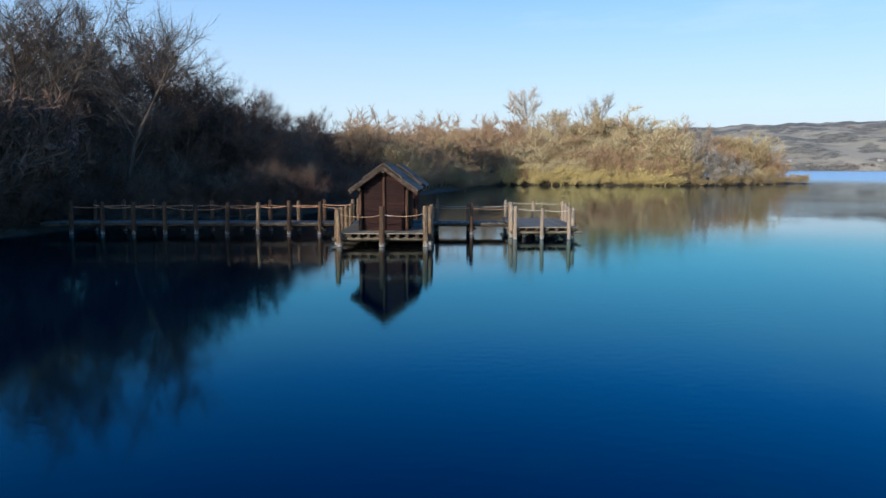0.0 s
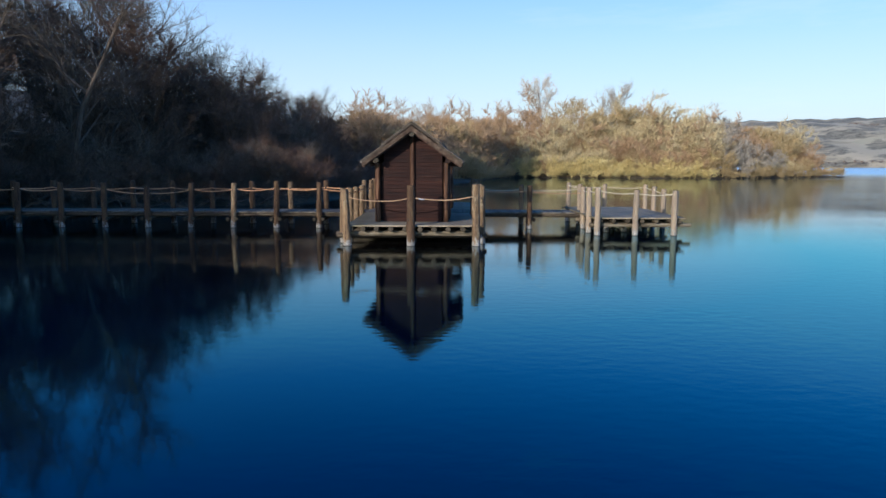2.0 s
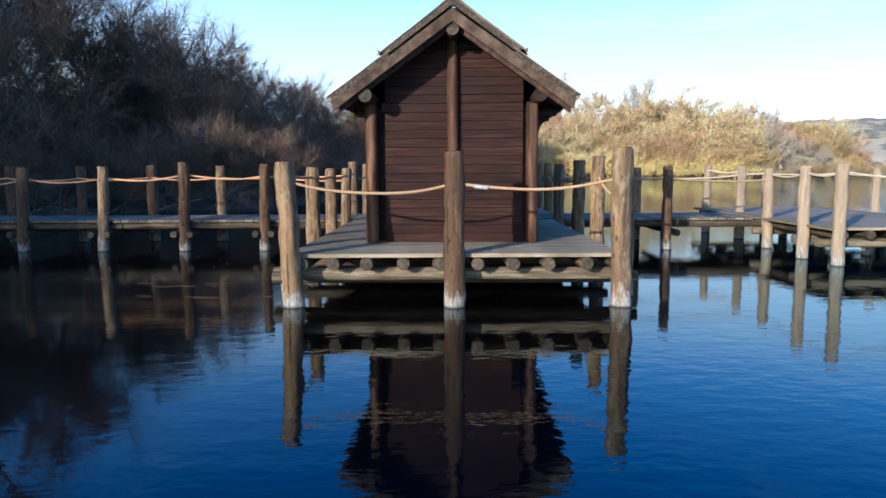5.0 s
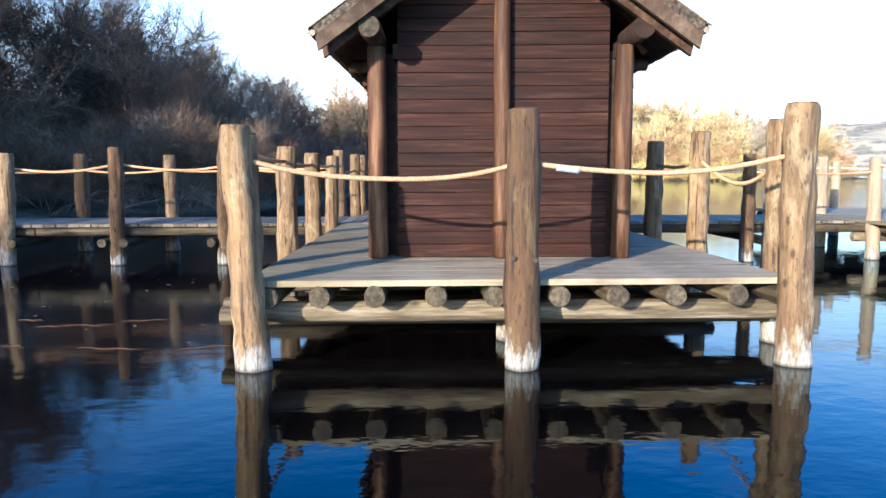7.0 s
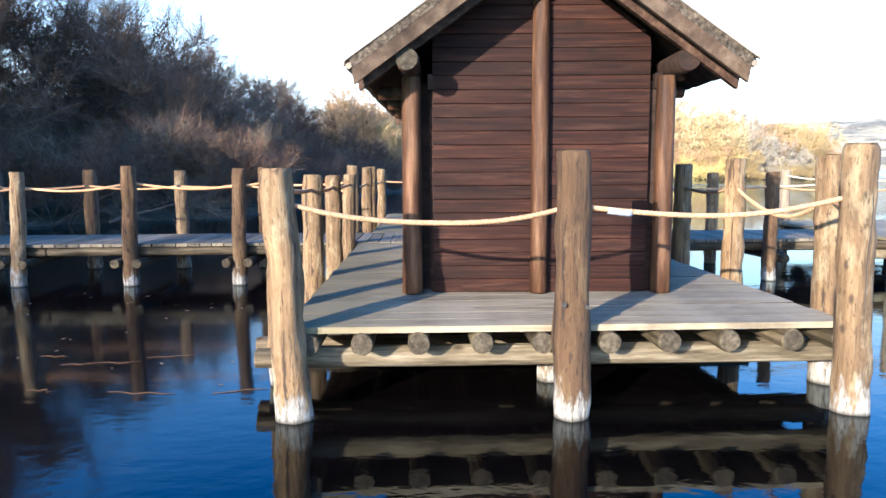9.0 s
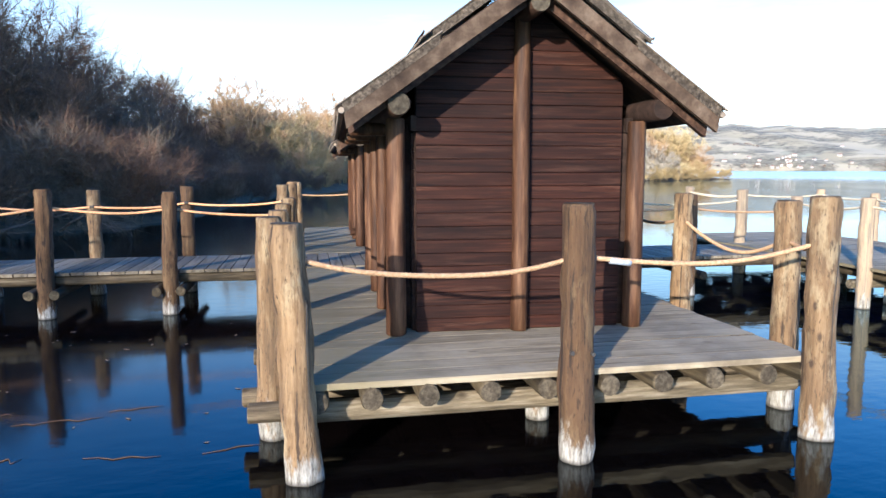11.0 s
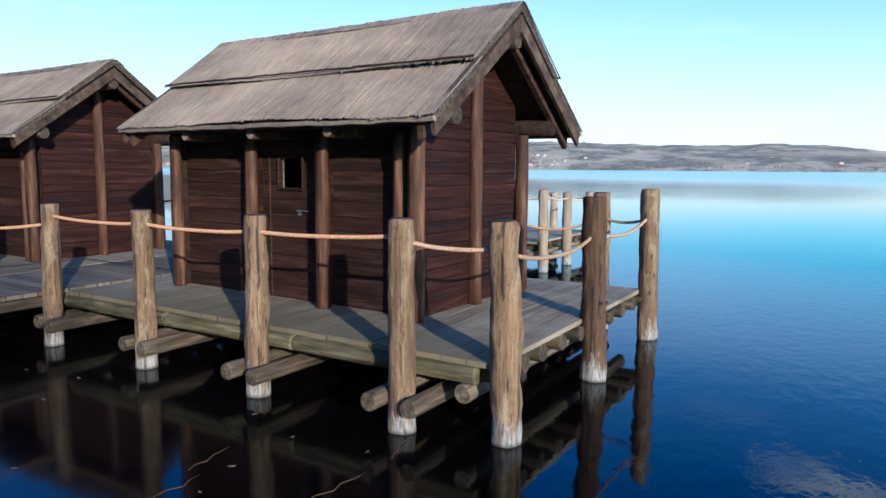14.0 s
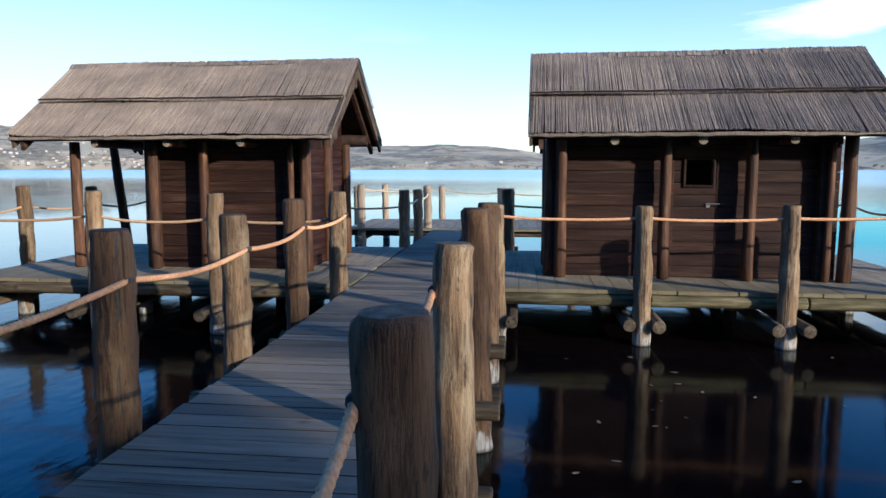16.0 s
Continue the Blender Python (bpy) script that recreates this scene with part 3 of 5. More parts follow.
def ground():
    radii = np.concatenate([np.arange(0, 64, 2.0), np.arange(64, 200, 4.0), np.geomspace(200, 1370, 22), np.linspace(1380, 2060, 26), np.geomspace(2200, 4800, 8)])[1:]
    n = 720
    a = np.linspace(0, 2 * np.pi, n, endpoint=False)
    R, A = np.meshgrid(radii, a, indexing="ij")
    X, Y = R * np.sin(A), 30 + R * np.cos(A)
    Z = ground_height(X, Y)
    verts = [(0.0, 30.0, -2.0)] + list(zip(X.ravel().tolist(), Y.ravel().tolist(), Z.ravel().tolist()))
    faces = [(0, 1 + (k + 1) % n, 1 + k) for k in range(n)]
    for i in range(len(radii) - 1):
        for k in range(n):
            p, q = 1 + i * n + k, 1 + i * n + (k + 1) % n
            faces.append((p, q, q + n, p + n))
    return verts, faces


tagged(part("ground", ground(), GROUND, smooth=True), "lake bed, leaf-littered wooded bank and far hills", "ground", kind="structure")
lake = [(1600 * math.sin(k * math.pi / 32), 30 + 1600 * math.cos(k * math.pi / 32), 0.0) for k in range(64)]
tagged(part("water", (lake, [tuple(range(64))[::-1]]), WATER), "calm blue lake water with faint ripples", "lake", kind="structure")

# ---- posts ----


def post(x, y, top, r=0.108, lean=(0, 0), group="railing posts", kind="dull"):
    k = rng.random() * 50
    ob = thing("wooden_post", (x, y, 0), POST_LABELS[kind], "post", group)
    rings = [-1.0, -0.3] + [0.1 * j for j in range(int(10 * top - 1.2))] + [top - 0.14, top - 0.06, top - 0.018, top]
    rad = [r * (1.04 - 0.05 * z) * (1 + 0.035 * noise.noise((k, z * 5.5, 3))) for z in rings]
    rad[-2], rad[-1] = rad[-2] * 0.985, rad[-1] * 0.88
    pts = [(lean[0] * z / top + 0.012 * noise.noise((k, z * 1.4, 0)), lean[1] * z / top + 0.012 * noise.noise((k, z * 1.4, 7)), z) for z in rings]
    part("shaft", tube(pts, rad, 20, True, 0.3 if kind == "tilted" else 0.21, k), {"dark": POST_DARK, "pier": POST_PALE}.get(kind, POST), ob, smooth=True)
    tip = Vector(pts[-1])
    cap = [tip + Vector((0.86 * r * math.cos(a) * (1 + 0.06 * noise.noise((a, k, 2))), 0.86 * r * math.sin(a), 0.003)) for a in [2 * math.pi * s / 14 for s in range(14)]]
    part("end_grain", ([tuple(tip + Vector((0, 0, 0.005)))] + [tuple(v) for v in cap], [(0, 1 + s, 1 + (s + 1) % 14) for s in range(14)]), END_GRAIN, ob, "weathered sawn end grain")
    POSTS.append((ob, tuple(pts[-1])))
    return ob


POSTS = []
POST_LABELS = {"dark": "round dark brown knotty timber post, bleached at the waterline",
               "dull": "round weathered brown timber post with pale waterline band",
               "sunny": "round honey-coloured debarked timber post with pale waterline band",
               "tilted": "slightly tilted knotty tan timber post, bleached at the waterline",
               "pier": "slim round post at the open jetty end, strong sunlight in its pale colour"}
G1, G2 = "posts round the front platform", "posts along the footbridge"
FRONT = [(-3.79, 29.39, 1.70, 0.115, (-0.085, 0.01), G1, "tilted"), (-1.90, 29.37, 1.81, 0.122, (0.005, 0.04), G1, "dark"), (0.06, 29.37, 1.845, 0.118, (-0.02, 0.03), G1, "sunny")]
LEFT = [(-4.03, 30.19, 1.69, 0.105, (0.01, 0.02), G1, "sunny"), (-4.03, 31.80, 1.65, 0.105, (0.015, 0.01), G1, "sunny"),
        (-4.03, 33.43, 1.635, 0.102, (0.02, 0.01), G1, "sunny"), (-4.05, 35.12, 1.64, 0.102, (0.06, 0.04), G1, "dull")]
RIGHT = [(0.27, 30.05, 1.785, 0.11, (-0.03, 0.01), G1, "sunny"), (0.27, 31.74, 1.79, 0.105, (0, 0.02), G1, "sunny"),
         (0.23, 33.05, 1.75, 0.105, (0, 0), G1, "dull"), (0.22, 35.10, 1.70, 0.105, (0, 0), G1, "dull")]
# posts farther west are all dark: the bank's shade is put into their colour
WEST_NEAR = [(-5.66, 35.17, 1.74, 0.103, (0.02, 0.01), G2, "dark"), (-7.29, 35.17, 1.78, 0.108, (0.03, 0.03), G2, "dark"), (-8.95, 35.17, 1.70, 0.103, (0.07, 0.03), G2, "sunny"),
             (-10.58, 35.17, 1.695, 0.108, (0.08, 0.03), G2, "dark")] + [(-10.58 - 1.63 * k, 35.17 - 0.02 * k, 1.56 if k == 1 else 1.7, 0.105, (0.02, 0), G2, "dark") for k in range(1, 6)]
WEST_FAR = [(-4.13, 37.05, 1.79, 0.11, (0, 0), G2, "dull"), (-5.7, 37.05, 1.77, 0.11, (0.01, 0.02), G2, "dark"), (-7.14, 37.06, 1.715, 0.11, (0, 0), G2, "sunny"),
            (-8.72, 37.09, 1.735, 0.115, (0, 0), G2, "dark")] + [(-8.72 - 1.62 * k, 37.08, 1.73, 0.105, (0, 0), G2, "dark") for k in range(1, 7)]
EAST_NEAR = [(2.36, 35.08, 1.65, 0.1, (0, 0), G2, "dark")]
EAST_FAR = [(0.53, 37.02, 1.67, 0.105, (0, 0), G2, "dull"), (2.27, 37.02, 1.63, 0.1, (0, 0), G2, "dull")]
G3, G4 = "posts round the jetty end", "posts round the rear platform"
PIER = [(4.44, 35.24, 1.60, 0.1), (4.32, 33.6, 1.64, 0.1), (4.42, 32.66, 1.66, 0.1), (5.74, 32.68, 1.58, 0.098), (7.08, 32.66, 1.56, 0.1), (7.45, 33.7, 1.5, 0.095), (7.55, 35.4, 1.52, 0.095),
        (7.68, 37.1, 1.57, 0.095), (7.85, 38.8, 1.6, 0.095), (6.2, 39.25, 1.6, 0.095), (4.49, 38.75, 1.68, 0.1), (4.66, 37.12, 1.65, 0.1)]
REAR = [(-4.02, 38.64, 1.765, 0.108), (-4.05, 40.22, 1.79, 0.108), (-3.95, 42.3, 1.75, 0.105), (-2.25, 42.55, 1.8, 0.105), (-0.6, 42.5, 1.75, 0.1), (0.5, 42.0, 1.75, 0.1), (0.5, 40.4, 1.75, 0.1), (0.52, 38.7, 1.75, 0.105)]
for row in FRONT + LEFT + RIGHT + WEST_NEAR + WEST_FAR + EAST_NEAR + EAST_FAR:
    post(*row)
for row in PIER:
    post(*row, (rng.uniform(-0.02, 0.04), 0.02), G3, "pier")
for row in REAR:
    post(*row, (0, 0), G4, "dull")


def crack(ob, r, angle, z0, z1, width, seed):
    """A dark drying crack that winds up a post's side."""
    verts, faces, n = [], [], 14
    for k in range(n + 1):
        z = z0 + (z1 - z0) * k / n
        a = angle + 0.16 * noise.noise((seed, z * 2.5, 1)) + 0.1 * z
        w = width / r * (0.25 + 0.75 * math.sin(math.pi * min(1, (k + 1) / n) * 0.5))
        q = r * (1.1 - 0.05 * z)
        verts += [(q * math.cos(a - w / 2), q * math.sin(a - w / 2), z), (q * math.cos(a + w / 2), q * math.sin(a + w / 2), z)]
    faces = [(2 * k, 2 * k + 1, 2 * k + 3, 2 * k + 2) for k in range(n)]
    part("crack", (verts, faces), LASH, ob, "deep dark drying crack")


for (ob, _), row in zip(POSTS, FRONT + LEFT + RIGHT + WEST_NEAR + WEST_FAR):
    if row is WEST_FAR[3]:
        crack(ob, 0.115, radians(216), 0.75, 1.725, 0.016, 3.0)
    if row is FRONT[1]:
        for dx, z in ((-0.075, 0.79), (0.08, 0.775)):
            y = -math.sqrt(0.125 ** 2 - dx * dx)
            part("bolt_hole", tube([(dx, y - 0.004, z), (dx, y + 0.02, z)], [0.016, 0.016], 10), LASH, ob, "dark bolt hole")
    if row is FRONT[0]:
        crack(ob, 0.113, radians(282), 0.4, 1.2, 0.008, 5.0)
    if row is FRONT[2]:
        crack(ob, 0.118, radians(255), 0.5, 1.5, 0.007, 7.0)

# ---- ropes ----


def rope(a, b, sag, r=0.0185, material=ROPE):
    """A twisted three-strand rope that hangs between two points."""
    a, b = Vector(a), Vector(b)
    length = (b - a).length
    n = max(24, int(length / 0.0155))
    across = (b - a).normalized()
    side = across.cross(Vector((0, 0, 1))).normalized()
    up = side.cross(across)
    verts, faces, m = [], [], 9
    for k in range(n + 1):
        t = k / n
        c = a.lerp(b, t) - Vector((0, 0, 4 * sag * t * (1 - t) * (1 + 0.12 * math.sin(5 * t + a.x))))
        turn = 2 * math.pi * t * length / 0.085
        for s in range(m):
            w = 2 * math.pi * s / m
            q = r * (1 + 0.13 * math.cos(3 * w))
            verts.append(tuple(c + q * (math.cos(w + turn) * side + math.sin(w + turn) * up)))
    for k in range(n):
        for s in range(m):
            t = (s + 1) % m
            faces.append((k * m + s, k * m + t, (k + 1) * m + t, (k + 1) * m + s))
    ob = part("rope", (verts, faces), material, smooth=True)
    return tagged(ob, ROPE_LABELS[material.name], "rope", "railing ropes")


def hang(row, drop, offset=(0, 0)):
    lean = row[4] if len(row) > 4 and isinstance(row[4], tuple) else (0, 0)
    z = row[2] - drop - 0.02 * noise.noise((row[0] * 3, row[1] * 3, 1))
    return (row[0] + offset[0] + lean[0] * z / row[2], row[1] + offset[1] + lean[1] * z / row[2], z)


def rope_row(rows, drop, sag, offset=(0, 0), material=ROPE):
    for p, q in zip(rows, rows[1:]):
        rope(hang(p, drop, offset), hang(q, drop, offset), sag * (0.8 + 0.5 * rng.random()), material=material)


rope((-3.86, 29.42, 1.49), (-1.89, 29.41, 1.45), 0.155)
rope((-1.89, 29.41, 1.445), (0.05, 29.41, 1.505), 0.10)
rope((-3.86, 29.42, 1.5), (-4.02, 30.2, 1.53), 0.05)
rope_row(LEFT, 0.135, 0.03, material=ROPE_ORANGE)
rope((0.05, 29.4, 1.49), (0.24, 30.05, 1.45), 0.05)
rope((0.24, 30.05, 1.46), (0.27, 31.75, 1.51), 0.2)
rope_row(RIGHT[1:], 0.28, 0.06)
rope_row([LEFT[-1]] + WEST_NEAR, 0.24, 0.07, (0, 0.1), ROPE_ORANGE)
rope_row(WEST_FAR, 0.27, 0.06, (0, -0.1), ROPE_ORANGE)
rope_row([RIGHT[-1]] + EAST_NEAR + [PIER[0]], 0.22, 0.06)
rope_row(EAST_FAR + [PIER[-1]], 0.2, 0.06, material=ROPE_PALE)
rope_row(PIER[:3], 0.12, 0.05, material=ROPE_PALE)
rope_row(PIER[2:6], 0.12, 0.05, material=ROPE_PALE)
rope_row(PIER[5:], 0.12, 0.06, material=ROPE_PALE)
rope_row([WEST_FAR[0]] + REAR[:4], 0.3, 0.08)
rope_row(REAR[3:] + [EAST_FAR[0]], 0.3, 0.08)
# taped joint of the front rope
tape = tube([(-1.66 + 0.04 * k, 29.41, 1.4085 - 0.0058 * k) for k in range(5)], [0.0235] * 5, 12)
tagged(part("tape_wrap", tape, WRAP, smooth=True), "grey tape wound round a rope splice", "tape")
# dark lashings where the bridge ropes meet their posts
for row in WEST_NEAR[1:5] + WEST_FAR[:4]:
    x, y, z = hang(row, 0.24 if row in WEST_NEAR else 0.27, (0, 0.1 if row in WEST_NEAR else -0.1))
    tagged(part("lashing", tube([(x - 0.035 + 0.014 * k, y, z) for k in range(6)], [0.024, 0.027, 0.025, 0.027, 0.025, 0.024], 10), LASH, smooth=True), "dark cord lashing round a rope at its post", "lashing", "rope lashings")

# ---- decks ----
DECK = 0.615


def plank_mesh(name, length, width, thick, along, material, seed, shaded_sides=True):
    """A worn plank that lies about the origin, its top at zero."""
    segs, verts, faces = 3, [], []
    c = 0.0012
    ring = [(-width / 2, -thick), (width / 2, -thick), (width / 2, -c), (width / 2 - c, 0), (-width / 2 + c, 0), (-width / 2, -c)]
    for k in range(segs + 1):
        u = -length / 2 + length * k / segs
        dv, dz = 0.003 * noise.noise((seed, k * 2.1, 0.3)), 0.0015 * noise.noise((seed, k * 2.1, 8.3))
        for v, z in ring:
            verts.append((u, v + dv, z + dz) if along == "x" else (-v - dv, u, z + dz))
    m = len(ring)
    for k in range(segs):
        for s in range(m):
            t = (s + 1) % m
            faces.append((k * m + s, (k + 1) * m + s, (k + 1) * m + t, k * m + t))
    faces += [tuple(range(m)), tuple(range(segs * m, segs * m + m))[::-1]]
    faces = [f[::-1] for f in faces]
    me = mesh_of(name, verts, faces, material)
    # sides between planks are darkened: the gap's shade is put into their colour
    if shaded_sides:
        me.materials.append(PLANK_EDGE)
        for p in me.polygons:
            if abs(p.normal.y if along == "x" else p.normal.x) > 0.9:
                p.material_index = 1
    return me


def lay(parent, start, end, fixed, length, along, width=0.235, gap=0.004):
    """Planks side by side from start to end; fixed is the middle of their length."""
    mats = PLANK_X if along == "x" else PLANK_Y
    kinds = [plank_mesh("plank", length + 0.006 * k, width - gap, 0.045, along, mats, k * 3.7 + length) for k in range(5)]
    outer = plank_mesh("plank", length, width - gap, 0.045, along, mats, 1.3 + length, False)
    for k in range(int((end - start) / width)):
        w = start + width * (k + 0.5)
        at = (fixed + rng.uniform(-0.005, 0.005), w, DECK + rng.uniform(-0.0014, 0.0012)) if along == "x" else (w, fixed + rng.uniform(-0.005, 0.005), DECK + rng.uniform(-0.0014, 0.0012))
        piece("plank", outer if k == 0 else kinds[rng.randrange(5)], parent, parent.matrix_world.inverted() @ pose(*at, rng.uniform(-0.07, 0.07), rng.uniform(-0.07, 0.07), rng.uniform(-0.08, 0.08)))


def bar(name, parent, a, b, r, material, seed=None, sides=12, label=""):
    off = Vector(parent.matrix_world.translation)
    s = rng.random() * 40 if seed is None else seed
    return part(name, log_between(Vector(a) - off, Vector(b) - off, r, sides, 5, s), material, parent, label, smooth=False)


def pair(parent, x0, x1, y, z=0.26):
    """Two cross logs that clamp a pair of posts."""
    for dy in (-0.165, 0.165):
        bar("cross_log", parent, (x0 + rng.uniform(-0.08, 0.05), y + dy, z + rng.uniform(-0.015, 0.015)), (x1, y + dy, z + rng.uniform(-0.02, 0.02)), 0.075 + 0.006 * rng.random(), LOG_SHADED)


front = thing("timber_platform", (-1.9, 32.2, 0), "grey weathered plank platform on log joists above the water", "platform")
for x in (-3.70, -3.33, -2.94, -2.5, -2.08, -1.62, -1.2, -0.78, -0.33, 0.02):
    y = 29.44 + rng.uniform(-0.02, 0.02)
    log = bar("joist_log", front, (x, y, 0.492), (x, 35.1, 0.492), 0.08, LOG)
    part("end_grain", disc((x + 1.9, y - 32.2045, 0.492), 0.073, x), END_GRAIN, log, "cracked grey end grain")
bar("edge_beam", front, (-3.9, 29.72, 0.345), (0.12, 29.72, 0.34), 0.078, LOG_X)
for a, b in ((29.62, 31.5), (31.52, 33.3), (33.32, 35.15)):
    bar("side_log", front, (-3.83, a, 0.49), (-3.83, b, 0.485), 0.078, MOSSY, label="mossy olive edge log")
for y in (30.19, 31.8, 33.43, 35.12):
    pair(front, -4.2, 0.42, y)
for x, y in ((-1.9, 30.2), (-1.9, 31.8), (-1.9, 33.4)):
    bar("pile", front, (x, y, -1.0), (x, y, 0.42), 0.1, POST)
lay(front, 29.47, 35.2, -1.895, 3.93, "x")

bridge = thing("timber_footbridge", (-8, 36.1, 0), "narrow grey plank footbridge on round posts", "footbridge")
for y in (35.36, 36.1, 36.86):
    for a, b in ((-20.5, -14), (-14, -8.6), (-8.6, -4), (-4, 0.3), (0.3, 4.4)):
        bar("bearer_log", bridge, (a + 0.02, y, 0.5), (b, y, 0.495), 0.072, LOG_SHADED)
for row in WEST_NEAR[:7]:
    x = row[0]
    for dx in (-0.16, 0.16):
        bar("cross_log", bridge, (x + dx, 35.0, 0.345), (x + dx, 37.3, 0.345), 0.07, LOG)
for x in (0.22, 2.36):
    bar("cross_log", bridge, (x + 0.16, 34.9, 0.345), (x + 0.16, 37.25, 0.345), 0.07, LOG)
lay(bridge, -20.5, 4.3, 36.1, 1.66, "y", 0.18, 0.013)

rear = thing("timber_platform", (-1.7, 39.7, 0), "grey weathered plank platform carrying the rear hut", "platform")
for x in (-3.65, -2.9, -2.2, -1.5, -0.8, -0.1):
    bar("joist_log", rear, (x, 37.1, 0.492), (x, 42.5, 0.492), 0.08, LOG)
bar("side_log", rear, (-3.76, 37.2, 0.49), (-3.76, 40.0, 0.485), 0.08, LOG)
bar("side_log", rear, (-3.76, 40.02, 0.49), (-3.76, 42.4, 0.485), 0.08, LOG)
for y in (38.64, 40.3, 42.2):
    pair(rear, -4.25, 0.62, y)
for x, y in ((-1.8, 38.6), (-1.8, 40.2), (-1.8, 41.9), (-3.2, 41.9), (-3.0, 40.2)):
    bar("pile", rear, (x, y, -1.0), (x, y, 0.42), 0.1, POST)
lay(rear, 36.98, 42.5, -1.72, 4.15, "x")

jetty = thing("timber_jetty", (6, 36, 0), "sunlit grey plank jetty head on log joists", "jetty")
for x in (4.55, 5.0, 5.5, 6.0, 6.5, 7.0, 7.3):
    bar("joist_log", jetty, (x, 32.74, 0.492), (x, 39.2, 0.492), 0.078, LOG)
for y in (32.95, 33.75, 35.4, 37.2, 38.8):
    bar("cross_log", jetty, (4.2, y, 0.345), (7.75, y, 0.345), 0.075, LOG_X)
for x, y in ((5.7, 34.0), (5.7, 35.6), (5.7, 37.2), (6.9, 35.5), (5.0, 33.8)):
    bar("pile", jetty, (x, y, -1.0), (x, y, 0.42), 0.1, POST)
lay(jetty, 32.78, 39.25, 5.93, 3.2, "x")

# ---- huts ----
FLOOR, RIDGE_Z, EAVE_Z, HALF, SLOPE = 0.62, 3.645, 2.52, 1.545, 0.728


def roof_z(x):
    """Underside of the roof."""
    return RIDGE_Z - 0.13 - SLOPE * abs(x)


def gable_boards(wall, y, face, half, step=0.116):
    z, k = FLOOR, 0
    while z < roof_z(0) - 0.03:
        h = step + 0.004 * noise.noise((k, y, 3))
        lo = min(half, (RIDGE_Z - 0.15 - z) / SLOPE)
        hi = min(half, max(0.02, (RIDGE_Z - 0.15 - (z + h)) / SLOPE))
        off = 0.003 * noise.noise((k * 2.7, y, 1))
        y0, y1 = (y - 0.026 + off, y + 0.012) if face < 0 else (y - 0.012, y + 0.026 + off)
        c, z0, z1 = 0.004, z + 0.0014, z + h - 0.0014
        ym = y0 + c if face < 0 else y1 - c
        yo, yi = (y0, y1) if face < 0 else (y1, y0)
        v = []
        for s in (-1, 1):
            v += [(s * lo, yi, z0), (s * lo, ym, z0), (s * lo, yo, z0 + c), (s * (hi + 0.3 * (lo - hi) * 0.2), yo, z1 - c), (s * hi, ym, z1), (s * hi, yi, z1)]
        f = [(0, 1, 2, 3, 4, 5), (11, 10, 9, 8, 7, 6)] + [(k2, k2 + 6, (k2 + 1) % 6 + 6, (k2 + 1) % 6) for k2 in range(6)]
        me = mesh_of("board", v, f if face < 0 else [q[::-1] for q in f], BOARD_X)
        piece("board", me, wall)
        z += h
        k += 1


def side_boards(wall, x, face, y0, y1, z0, z1, holes=(), step=0.158, material=None):
    z, k = z0, 0
    while z < z1 - 0.02:
        h = min(step, z1 - z)
        spans = [(y0, y1)]
        for ha, hb, za, zb in holes:
            if z + h > za + 0.02 and z < zb - 0.02:
                spans = [s for a, b in spans for s in ((a, min(b, ha)), (max(a, hb), b)) if s[1] - s[0] > 0.02]
                for za2, zb2 in ((z + 0.002, za), (zb, z + h - 0.002)):
                    if zb2 - za2 > 0.015:
                        part("board", box(x - 0.02, x + 0.02, ha, hb, za2, zb2, 0.004), BOARD_Y, wall)
        for a, b in spans:
            off = 0.003 * noise.noise((k * 1.7, x, a))
            part("board", box(x - 0.02 - (off if face < 0 else 0), x + 0.02 + (off if face > 0 else 0), a + 0.002, b - 0.002, z + 0.002, z + h - 0.002, 0.005), BOARD_Y, wall)
        z += h
        k += 1


def lining(wall, x, a, b, hole):
    """Dark inner boarding, left open at a hole."""
    if hole:
        ha, hb, za, zb = hole
        pieces = [(a, ha, FLOOR, 2.37), (hb, b, FLOOR, 2.37), (ha, hb, FLOOR, za), (ha, hb, zb, 2.37)]
    else:
        pieces = [(a, b, FLOOR, 2.37)]
    part("lining", join(*[box(x - 0.008, x + 0.008, p, q, r, s, 0.002) for p, q, r, s in pieces]), LINING, wall)


